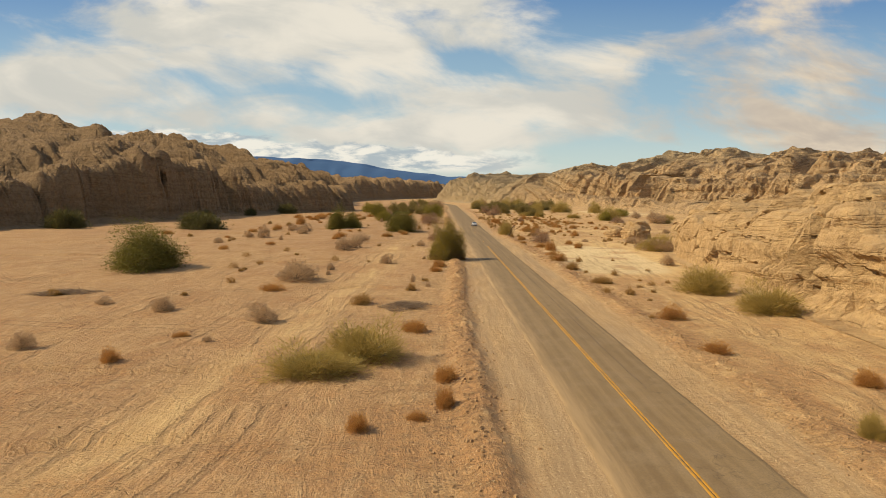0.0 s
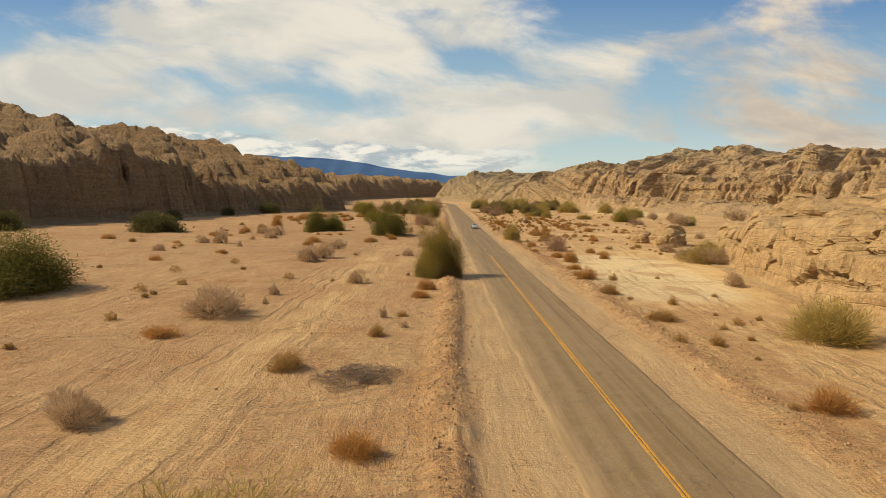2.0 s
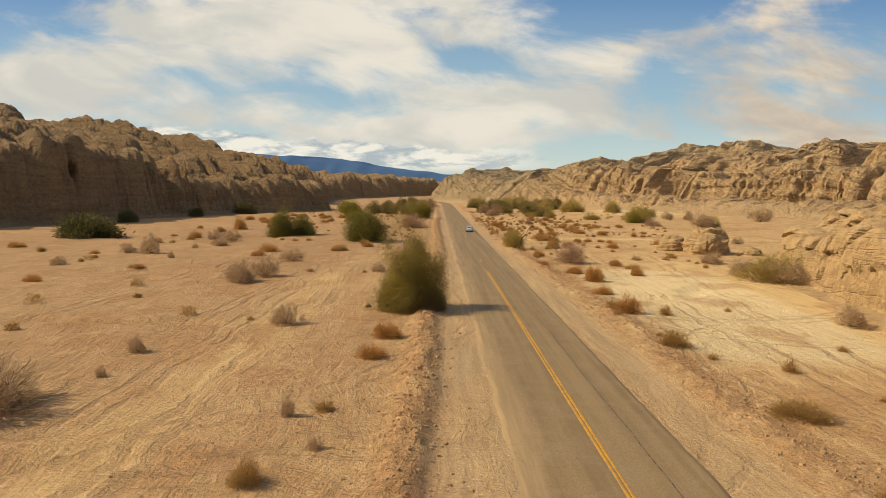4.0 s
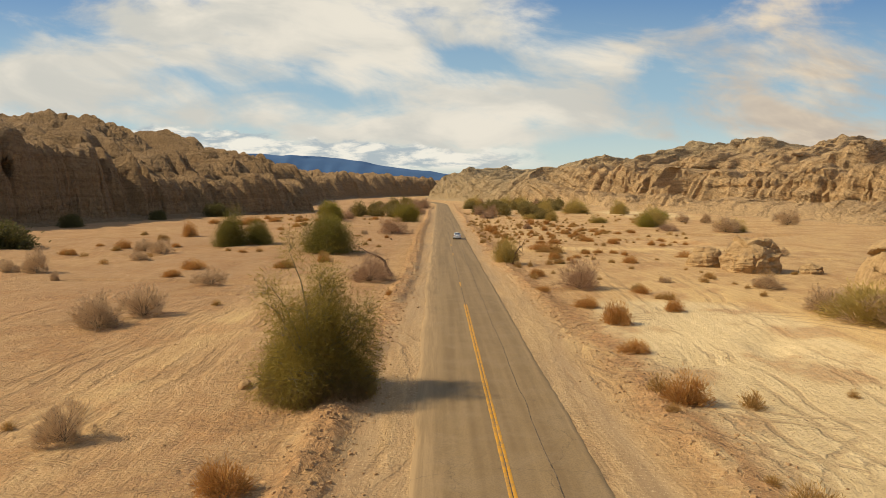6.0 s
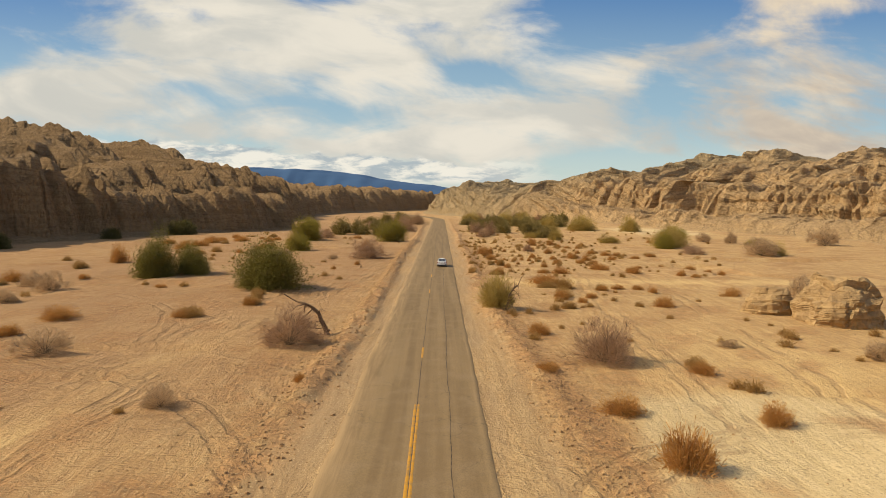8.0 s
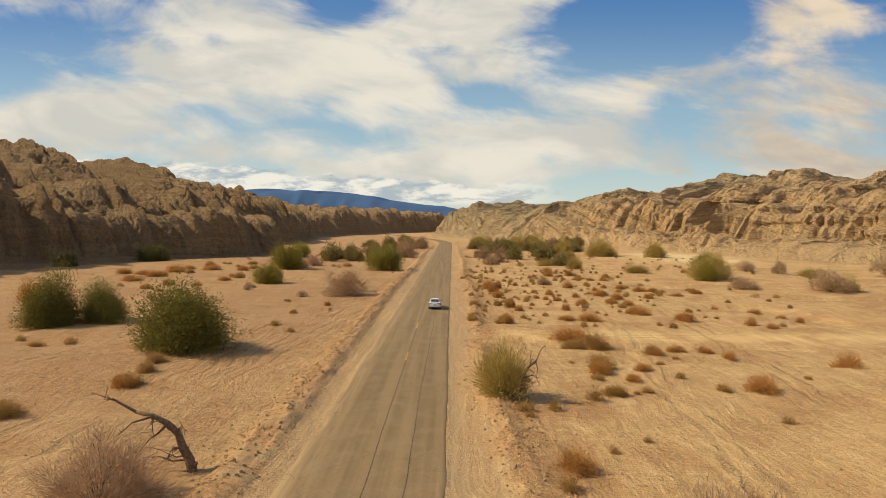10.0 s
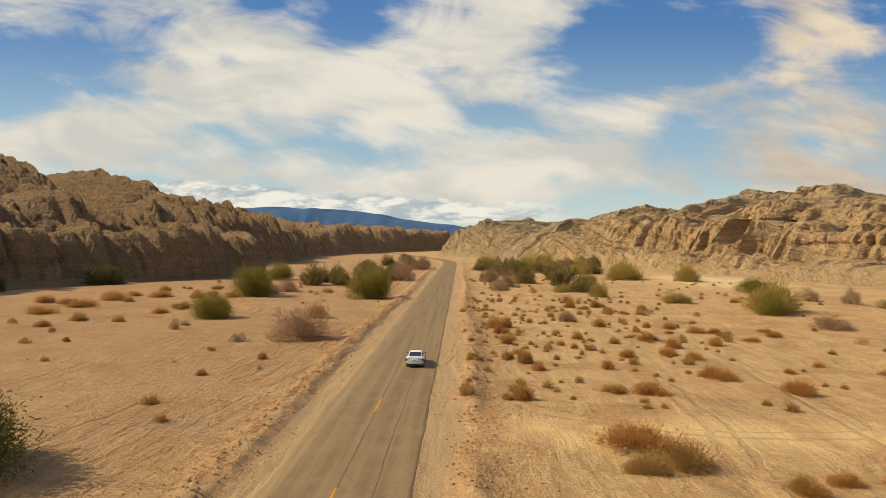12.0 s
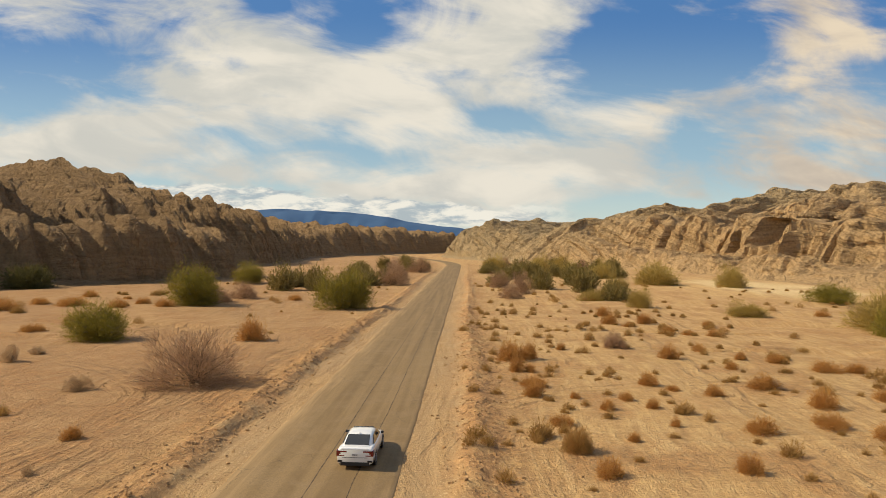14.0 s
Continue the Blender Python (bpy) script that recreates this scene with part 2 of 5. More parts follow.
def asphalt_material():
    m, t, b = material("worn_asphalt", 0.88)
    p = place(t)
    px, py, pz = t.split(p)
    lane = t.noise(t.join(t.math("MULTIPLY", px, 1.3), t.math("MULTIPLY", py, 0.03), 2.0), 1.0, 4, 0.55)
    blotch = t.noise(p, 0.5, 6, 0.65, 0.4)
    grain = t.noise(p, 14.0, 4, 0.7)
    c = t.mix(t.ramp(lane, 0.33, 0.66), rgb(0.195, 0.126, 0.058), rgb(0.270, 0.180, 0.085))
    c = t.mix(t.math("MULTIPLY", t.ramp(blotch, 0.42, 0.7), 0.45), c, rgb(0.29, 0.205, 0.115))
    c = t.mix(t.math("MULTIPLY", t.ramp(grain, 0.4, 0.65), 0.45), c, rgb(0.12, 0.085, 0.05))
    # sand blown over the edges
    drift = t.noise(t.join(t.math("MULTIPLY", px, 2.2), t.math("MULTIPLY", py, 0.12), 7.0), 1.0, 6, 0.66, 0.3)
    blown = t.math("ADD", layer(t, "edge"), t.math("MULTIPLY", t.math("SUBTRACT", drift, 0.5), 1.3))
    c = t.mix(t.math("MULTIPLY", t.ramp(blown, 0.25, 1.15), 0.85), c, t.mix(t.ramp(drift, 0.35, 0.65), rgb(0.28, 0.184, 0.090), rgb(0.36, 0.240, 0.120)))
    # fine meandering cracks
    vor = t.node("ShaderNodeTexVoronoi", feature="DISTANCE_TO_EDGE")
    t.put(vor.inputs["Vector"], t.vmath("ADD", p, t.vmath("SCALE", t.noise(p, 0.8, 4, 0.6, 0.0, 1), scale=1.4)))
    vor.inputs["Scale"].default_value = 0.28
    crack = t.math("MULTIPLY", t.ramp(vor.outputs["Distance"], 0.009, 0.002), t.ramp(t.noise(p, 0.08, 3, 0.5), 0.46, 0.56))
    c = t.mix(t.math("MULTIPLY", crack, 0.35), c, rgb(0.05, 0.04, 0.032))
    t.put(b.inputs["Base Color"], c)
    bump(t, b, t.math("ADD", grain, t.math("MULTIPLY", crack, -1.0)), 0.4, 0.02)
    return m


def rock_material(name, light, mid, dark, dip, band, bent, lines, rills=0.8, relief=1.25, grey=None):
    m, t, b = material(name, 0.93)
    p = place(t)
    px, py, pz = t.split(p)
    bend = t.noise(p, 0.03, 4, 0.55)
    along = t.math("ADD", t.math("ADD", pz, t.math("MULTIPLY", px, dip[0])), t.math("ADD", t.math("MULTIPLY", py, dip[1]), t.math("MULTIPLY", bend, bent)))
    strata = t.noise(t.join(t.math("MULTIPLY", px, 0.02), t.math("MULTIPLY", py, 0.02), t.math("MULTIPLY", along, band)), 1.0, 6, 0.68)
    blotch = t.noise(p, 0.06, 6, 0.62, 0.5)
    grit = t.noise(p, 0.9, 6, 0.7, 0.3)
    c = t.mix(t.ramp(strata, 0.34, 0.64), mid, light)
    c = t.mix(t.math("MULTIPLY", t.ramp(blotch, 0.45, 0.7), 0.65), c, mid)
    c = t.mix(t.math("MULTIPLY", t.ramp(strata, 0.54, 0.66), 0.25 + 0.55 * lines), c, dark)
    c = t.mix(t.math("MULTIPLY", t.ramp(grit, 0.44, 0.64), 0.55), c, dark)
    c = t.mix(t.math("MULTIPLY", t.ramp(grit, 0.44, 0.30), 0.40), c, [min(1.0, v * 1.25) for v in light[:3]] + [1.0])
    seam = t.noise(t.join(t.math("MULTIPLY", px, 0.03), t.math("MULTIPLY", py, 0.03), t.math("MULTIPLY", along, band * 0.55)), 1.0, 4, 0.6)
    seam = t.math("SUBTRACT", 1.0, t.ramp(t.math("ABSOLUTE", t.math("SUBTRACT", seam, 0.5)), 0.0, 0.020))
    c = t.mix(t.math("MULTIPLY", seam, t.ramp(blotch, 0.60, 0.40, 0.15 * lines, 0.85 * lines)), c, [v * 0.7 for v in dark[:3]] + [1.0])
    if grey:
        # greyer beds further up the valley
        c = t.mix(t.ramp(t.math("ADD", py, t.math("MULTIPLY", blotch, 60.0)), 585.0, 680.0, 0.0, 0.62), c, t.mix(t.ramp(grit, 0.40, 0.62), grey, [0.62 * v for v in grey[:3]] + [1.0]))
    t.put(b.inputs["Base Color"], c)
    h = t.math("ADD", t.math("MULTIPLY", strata, 0.35 + 0.6 * lines), t.math("ADD", grit, t.math("MULTIPLY", seam, -0.6 * lines)))
    h = t.math("ADD", h, t.math("MULTIPLY", t.noise(p, 2.6, 4, 0.7), 0.5))
    worn = t.noise(t.join(t.math("MULTIPLY", px, 0.55), t.math("MULTIPLY", py, 0.55), t.math("MULTIPLY", pz, 0.09)), 1.0, 5, 0.66, 0.4)
    h = t.math("ADD", h, t.math("MULTIPLY", worn, rills))
    bump(t, b, h, 1.0, relief)
    return m


def leaf_material(name, a, bcol, rough=0.75):
    """Thin dry leaves and twigs: part of the light passes through."""
    m, t, b = material(name, rough)
    isl = t.node("ShaderNodeNewGeometry").outputs["Random Per Island"]
    oi = t.node("ShaderNodeObjectInfo").outputs["Random"]
    c = t.mix(isl, a, bcol)
    c = t.mix(t.math("MULTIPLY", oi, 0.35), c, t.mix(oi, bcol, a))
    t.put(b.inputs["Base Color"], c)
    thin = t.node("ShaderNodeBsdfTranslucent")
    t.put(thin.inputs["Color"], c)
    both = t.node("ShaderNodeMixShader")
    both.inputs[0].default_value = 0.36
    t.l.new(b.outputs[0], both.inputs[1])
    t.l.new(thin.outputs[0], both.inputs[2])
    out = [nd for nd in t.n if nd.bl_idname == "ShaderNodeOutputMaterial"][0]
    t.l.new(both.outputs[0], out.inputs["Surface"])
    return m


def bark_material(name, a, bcol):
    m, t, b = material(name, 0.9)
    n_ = t.noise(place(t), 9.0, 5, 0.65)
    t.put(b.inputs["Base Color"], t.mix(t.ramp(n_, 0.35, 0.65), a, bcol))
    bump(t, b, n_, 0.5, 0.02)
    return m


def plain_material(name, c, rough, metal=0.0, coat=0.0, spread=0.06):
    m, t, b = material(name, rough, metal)
    n_ = t.noise(place(t), 3.0, 4, 0.6)
    t.put(b.inputs["Base Color"], t.mix(t.math("MULTIPLY", n_, spread * 4), rgb(*c), rgb(*[v * 0.75 for v in c])))
    b.inputs["Coat Weight"].default_value = coat
    b.inputs["Specular IOR Level"].default_value = 0.5
    return m


SAND = sand_material()
ASPHALT = asphalt_material()
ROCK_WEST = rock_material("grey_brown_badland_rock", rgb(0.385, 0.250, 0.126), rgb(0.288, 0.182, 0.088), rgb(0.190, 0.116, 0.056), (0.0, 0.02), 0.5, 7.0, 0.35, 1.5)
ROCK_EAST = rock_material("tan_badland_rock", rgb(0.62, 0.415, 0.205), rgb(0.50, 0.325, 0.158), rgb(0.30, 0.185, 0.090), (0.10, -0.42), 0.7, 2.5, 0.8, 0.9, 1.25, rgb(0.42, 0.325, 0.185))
ROCK_NEAR = rock_material("yellow_sandstone", rgb(0.54, 0.36, 0.170), rgb(0.44, 0.285, 0.134), rgb(0.28, 0.172, 0.082), (-0.06, 0.05), 0.7, 3.0, 0.3, 0.3, 0.55)
LEAF_GREEN = leaf_material("creosote_leaf", rgb(0.125, 0.112, 0.018), rgb(0.235, 0.195, 0.042))
LEAF_PALO = leaf_material("palo_verde_leaf", rgb(0.21, 0.175, 0.024), rgb(0.36, 0.285, 0.056))
LEAF_THICKET = leaf_material("thicket_leaf", rgb(0.17, 0.135, 0.040), rgb(0.33, 0.245, 0.085))
LEAF_DARK = leaf_material("dark_shrub_leaf", rgb(0.085, 0.078, 0.022), rgb(0.15, 0.13, 0.042))
LEAF_OLIVE = leaf_material("olive_twig", rgb(0.33, 0.240, 0.060), rgb(0.52, 0.375, 0.115))
LEAF_GREY = leaf_material("grey_brown_twig", rgb(0.40, 0.265, 0.140), rgb(0.58, 0.41, 0.24))
LEAF_RUST = leaf_material("rust_dry_twig", rgb(0.40, 0.190, 0.052), rgb(0.58, 0.32, 0.100))
LEAF_OCHRE = leaf_material("brown_green_twig", rgb(0.32, 0.185, 0.055), rgb(0.48, 0.29, 0.10))
LEAF_PINK = leaf_material("pinkish_brown_twig", rgb(0.34, 0.205, 0.115), rgb(0.50, 0.32, 0.19))
BARK = bark_material("desert_bark", rgb(0.10, 0.075, 0.05), rgb(0.22, 0.165, 0.11))
BARK_GREEN = bark_material("green_bark", rgb(0.16, 0.14, 0.07), rgb(0.24, 0.20, 0.11))
DEADWOOD = bark_material("dead_wood", rgb(0.13, 0.078, 0.042), rgb(0.26, 0.165, 0.095))
STONE = bark_material("loose_stone", rgb(0.44, 0.27, 0.125), rgb(0.30, 0.18, 0.085))


# ---- arithmetic of forms ----
def lattice(ix, iy, seed):
    h = (ix.astype(np.int64) * 374761393 + iy.astype(np.int64) * 668265263 + seed * 974634777) & 0xFFFFFFFF
    h = ((h ^ (h >> 13)) * 1274126177) & 0xFFFFFFFF
    return ((h ^ (h >> 16)) & 0xFFFFFF) / float(0xFFFFFF)


def value(x, y, seed=0):
    x, y = np.broadcast_arrays(np.asarray(x, float), np.asarray(y, float))
    ix, iy = np.floor(x), np.floor(y)
    fx, fy = x - ix, y - iy
    fx, fy = fx * fx * fx * (fx * (fx * 6 - 15) + 10), fy * fy * fy * (fy * (fy * 6 - 15) + 10)
    a, b = lattice(ix, iy, seed), lattice(ix + 1, iy, seed)
    c, d = lattice(ix, iy + 1, seed), lattice(ix + 1, iy + 1, seed)
    return (a * (1 - fx) + b * fx) * (1 - fy) + (c * (1 - fx) + d * fx) * fy


def fbm(x, y, octaves=4, seed=0, gain=0.5):
    total, amp, norm = 0.0, 1.0, 0.0
    for k in range(octaves):
        total = total + amp * value(x * 2.03 ** k + 17.3 * k, y * 2.03 ** k - 9.1 * k, seed + k)
        norm += amp
        amp *= gain
    return total / norm


def ridged(x, y, octaves=3, seed=0, gain=0.5):
    total, amp, norm = 0.0, 1.0, 0.0
    for k in range(octaves):
        total = total + amp * (1 - np.abs(2 * value(x * 2.1 ** k + 5.7 * k, y * 2.1 ** k + 3.3 * k, seed + k) - 1))
        norm += amp
        amp *= gain
    return total / norm


def smooth(x, a, b):
    q = np.clip((x - a) / (b - a), 0, 1)
    return q * q * (3 - 2 * q)


def grid_mesh(name, P, mat, flip=False):
    """A sheet of quads through the points P[row, column]."""
    nr, nc = P.shape[:2]
    idx = np.arange(nr * nc).reshape(nr, nc)
    q = np.stack([idx[:-1, :-1], idx[:-1, 1:], idx[1:, 1:], idx[1:, :-1]], -1).reshape(-1, 4)
    if flip:
        q = q[:, ::-1]
    me = bpy.data.meshes.new(name)
    me.vertices.add(nr * nc)
    me.vertices.foreach_set("co", np.ascontiguousarray(P.reshape(-1, 3), dtype=np.float32).ravel())
    me.loops.add(q.size)
    me.loops.foreach_set("vertex_index", np.ascontiguousarray(q, dtype=np.int32).ravel())
    me.polygons.add(len(q))
    me.polygons.foreach_set("loop_start", np.arange(0, q.size, 4, dtype=np.int32))
    me.polygons.foreach_set("use_smooth", np.ones(len(q), dtype=bool))
    me.update(calc_edges=True)
    me.validate()
    me.materials.append(mat)
    return me


def soup_mesh(name, verts, faces, mat, smooth_=False):
    me = bpy.data.meshes.new(name)
    me.from_pydata(verts, [], faces)
    me.materials.append(mat)
    if smooth_:
        me.polygons.foreach_set("use_smooth", np.ones(len(me.polygons), dtype=bool))
    me.update()
    return me


def add_layer(me, name, values):
    a = me.attributes.new(name, "FLOAT", "POINT")
    a.data.foreach_set("value", np.clip(values, 0, 1).astype(np.float32).ravel())


def part(name, me, parent, label=""):
    ob = new(name, me)
    ob.parent = parent
    return tagged(ob, label)


# ---- the road's line ----
def road_x(y):
    """Centre line of the road: straight up the valley, then bending west."""
    return 11.35 + 0.0035 * np.maximum(y - 180, 0) - 0.00115 * np.maximum(y - 520, 0) ** 2 * (y < 640) - (y >= 640) * (16.56 + 0.276 * (y - 640))


# ---- ground ----
def spread(lo, a, b, hi, step, growth):
    out, s, v = list(np.arange(a, b, step)), step, b
    while v < hi:
        out.append(v)
        s *= growth
        v += s
    out.append(hi)
    s, v, head = step, a, []
    while v > lo:
        s *= growth
        v -= s
        head.append(max(v, lo))
    return np.array(head[::-1] + out)


def ground_height(x, y):
    rel = x - road_x(y)
    off = smooth(np.abs(rel), 4.4, 7.5)
    z = 0.16 * (fbm(x / 7.0, y / 9.0, 4, 3) - 0.5) + 0.10 * (fbm(x / 1.6, y / 1.6, 3, 5) - 0.5)
    z = z * off
    # low cut banks of dry runnels, mostly crossing the flat
    run = ridged(x / 46.0 + 0.25 * fbm(x / 9, y / 9, 3, 8), y / 13.0 + 0.2 * fbm(x / 8, y / 8, 3, 9), 2, 12)
    z -= (0.42 + 0.22 * smooth(rel, 12, 20) * smooth(y, 200, 225)) * smooth(run, 0.81, 0.91) * smooth(np.abs(rel), 9, 16)
    # graded soil windrows beside the road
    west = -7.7 + 0.35 * np.sin(y / 23.0) + 0.5 * (fbm(y / 6.0, 0, 3, 21) - 0.5) + 0.9 * smooth(y, 100, 170) - 1.6 * smooth(y, 105, 55)
    wid = 0.75 + 0.5 * fbm(y / 4.0, 3, 2, 22)
    lump = 0.45 + 1.1 * fbm(x / 0.7, y / 0.9, 3, 23)
    z += 0.48 * np.exp(-(np.abs(rel - west) / wid) ** 3) * lump * (1 - 0.85 * smooth(y, 124, 130) * smooth(y, 148, 142))
    east = 8.9 - 1.8 * smooth(y, 120, 200) + 0.4 * np.sin(y / 17.0) + 0.5 * (fbm(y / 5.0, 5, 3, 25) - 0.5)
    z += (0.22 + 0.16 * smooth(y, 140, 190)) * np.exp(-((rel - east) / wid) ** 2) * lump * (1 - smooth(y, 118, 124) * smooth(y, 143, 137)) * (1 - smooth(y, 197, 200) * smooth(y, 212, 209))
    return z - 0.02


def soil_mask(x, y):
    rel = x - road_x(y)
    west = -7.7 + 0.35 * np.sin(y / 23.0) + 0.9 * smooth(y, 100, 170) - 1.6 * smooth(y, 105, 55)
    east = 8.9 - 1.8 * smooth(y, 120, 200) + 0.4 * np.sin(y / 17.0)
    m = np.exp(-((rel - west) / 1.3) ** 2) + (0.95 + 0.3 * smooth(y, 140, 190)) * np.exp(-((rel - east - 0.4) / 1.6) ** 2)
    return 1.15 * m * smooth(fbm(x / 1.2, y / 1.5, 3, 31), 0.26, 0.54)


def pale_mask(x, y):
    """Smooth driven or washed sand: shoulders, the wash on the east side, the wheel tracks and the turn-off."""
    rel = x - road_x(y)
    m = 0.20 * smooth(rel, -8.0, -6.6) * smooth(rel, -3.2, -4.4) + 0.25 * smooth(rel, 3.6, 4.4) * smooth(rel, 8.0, 6.2)
    wash = np.exp(-((x - 37 - 0.06 * (y - 130)) / 11.0) ** 2 - ((y - 128) / 42.0) ** 2)
    turn = np.exp(-((y - 129 - 0.35 * np.maximum(x - 22, 0)) / 5.0) ** 2) * smooth(x, 13, 19) * smooth(x, 70, 40)
    spur = np.exp(-((y - 205) / 3.2) ** 2) * smooth(x, 14, 19) * smooth(x, 95, 55)
    farpan = np.exp(-((x - 102) / 24.0) ** 2 - ((y - 380) / 40.0) ** 2)
    track = -16.9 + 0.085 * (y - 28) + 2.2 * np.sin(y / 38.0)
    lane = np.exp(-((x - track) / 2.6) ** 2) * smooth(y, 190, 120)
    gap = np.exp(-((y - 136) / 6.0) ** 2) * smooth(x, -22, -8) * smooth(x, 8, 5)
    m = m + 0.22 * smooth(rel, 7, 16) + 0.95 * wash + 0.85 * turn + 1.1 * spur + 0.9 * farpan + 0.55 * lane + 0.3 * gap
    return m * (0.65 + 0.7 * (fbm(x / 5.0, y / 7.0, 4, 33) - 0.3))


def build_ground():
    xs = spread(-4200, -60, 78, 4200, 0.58, 1.11)
    ys = spread(-700, 14, 280, 4600, 0.84, 1.08)
    xs = np.union1d(xs, np.concatenate([np.arange(2.4, 6.2, 0.17), np.arange(17.8, 22.0, 0.2)]))
    X, Y = np.meshgrid(xs, ys)
    near = smooth(X, -190, -60) * smooth(X, 220, 80) * smooth(Y, 620, 300)
    Z = ground_height(X, Y) * near - 0.02 * (1 - near)
    me = grid_mesh("ground", np.stack([X, Y, Z], -1), SAND)
    add_layer(me, "pale", pale_mask(X, Y))
    rel = X - road_x(Y)
    add_layer(me, "packed", (0.80 * smooth(rel, 3.2, 4.2) * smooth(rel, 8.0, 5.8) + 0.85 * smooth(rel + 1.6 * smooth(Y, 105, 55), -7.5, -6.4) * smooth(rel, -3.0, -4.0)) * (0.25 + 1.4 * fbm(X / 1.3, Y / 11.0, 4, 48)) * near)
    pan = np.exp(-((X - 104) / 20.0) ** 4 - ((Y - 384) / 36.0) ** 4)
    pan = pan + 1.3 * np.exp(-((X - 30 - 0.07 * (Y - 120)) / 10.0) ** 4 - ((Y - 122) / 27.0) ** 4)
    add_layer(me, "pan", 0.75 * smooth(pan * (0.5 + fbm(X / 9.0, Y / 14.0, 4, 49)), 0.45, 0.8))
    add_layer(me, "brown", (0.42 + 0.16 * smooth(Y, 80, 140)) * smooth(rel, -5.0, -13.0) * (0.5 + fbm(X / 23.0, Y / 31.0, 3, 47)))
    add_layer(me, "soil", soil_mask(X, Y) * near)
    dead = smooth(fbm(X / 3.1, Y / 4.3, 4, 41), 0.52, 0.68) * 0.55 * smooth(np.abs(X - road_x(Y)), 6, 10)
    add_layer(me, "litter", dead)
    tagged(new("ground", me), "dry pale sandy desert floor with wheel tracks and runnels", "ground", kind="structure")


build_ground()


# ---- road and its yellow line ----
def build_road():
    ys = np.concatenate([np.arange(-60, 330, 0.6), np.arange(330, 900, 4.0)])
    cols = np.array([-4.0, -3.9, -3.6, -3.0, -2.1, -1.1, 0, 1.1, 2.1, 3.0, 3.5, 3.75, 3.85])
    Y = np.repeat(ys[:, None], len(cols), 1)
    W = np.repeat(cols[None, :], len(ys), 0)
    rag_e = 0.16 * (fbm(Y / 1.1, 2.0, 4, 51) - 0.5) + 0.22 * (fbm(Y / 9.0, 7.0, 3, 52) - 0.5)
    rag_w = 0.45 * (fbm(Y / 2.3, 4.0, 4, 53) - 0.5) + 0.35 * (fbm(Y / 14.0, 5.0, 3, 54) - 0.5)
    W = W + rag_e * smooth(W, 2.5, 4.0) + rag_w * smooth(W, -2.5, -4.0)
    X = road_x(Y) + W
    Z = 0.058 - 0.0028 * W * W + 0.006 * (fbm(X / 2, Y / 3, 3, 55) - 0.5)
    Z[:, 0] = Z[:, -1] = -0.10
    me = grid_mesh("road", np.stack([X, Y, Z], -1), ASPHALT)
    edge = np.where(W < 0, smooth(W, -1.6, -3.9), 0.7 * smooth(W, 2.7, 3.9))
    add_layer(me, "edge", edge)
    tagged(new("road", me), "two lane worn brown grey asphalt road with crumbling edges", "road", kind="structure")


build_road()


def paint_material():
    m, t, b = material("worn_yellow_paint", 0.7)
    p = place(t)
    worn = t.ramp(t.noise(p, 2.2, 6, 0.7), 0.46, 0.60)
    t.put(b.inputs["Base Color"], t.mix(t.math("MULTIPLY", worn, 0.65), rgb(0.50, 0.240, 0.022), rgb(0.27, 0.165, 0.070)))
    return m


def seam_material():
    m, t, b = material("dark_crack_seal", 0.8)
    n_ = t.noise(place(t), 3.0, 5, 0.65)
    t.put(b.inputs["Base Color"], t.mix(t.ramp(n_, 0.4, 0.6), rgb(0.055, 0.040, 0.026), rgb(0.16, 0.11, 0.065)))
    return m


PAINT, SEAL = paint_material(), seam_material()


def strip(name, y0, y1, off, width, mat, z, wander=0.0, seed=0):
    ys = np.linspace(y0, y1, max(3, int((y1 - y0) / 0.5)))
    c = off + wander * (fbm(ys / 5.0, seed, 4, 61 + seed) - 0.5)
    half = width / 2 * (0.75 + 0.5 * fbm(ys / 0.8, seed + 3, 3, 71))
    P = np.zeros((len(ys), 4, 3))
    for k, s in enumerate((-1, -0.8, 0.8, 1)):
        wv = c + s * half
        P[:, k, 0], P[:, k, 1] = road_x(ys) + wv, ys
        P[:, k, 2] = 0.058 - 0.0028 * wv * wv + (z if k in (1, 2) else 0.0)
    return new(name, grid_mesh(name, P, mat))


for off in (-0.09, 0.09):
    tagged(strip("yellow_line", -58, 144.5, off, 0.15, PAINT, 0.008), "worn double yellow centre line on the asphalt", "road marking", "centre lines", "structure")
for y0, y1 in ((156.0, 159.5), (191.0, 194.5), (209.0, 213.0)):
    tagged(strip("yellow_line", y0, y1, 0.0, 0.16, PAINT, 0.008), "short worn yellow dash on the asphalt", "road marking", "centre dashes", "structure")
tagged(strip("seam", -58, 420, 0.02, 0.055, SEAL, 0.006, 0.10, 1), "dark sealed centre joint of the road", "road seam", "road seams", "structure")
tagged(strip("seam", 40, 330, 1.86, 0.05, SEAL, 0.006, 0.25, 2), "dark meandering crack along the lane", "road seam", "road seams", "structure")


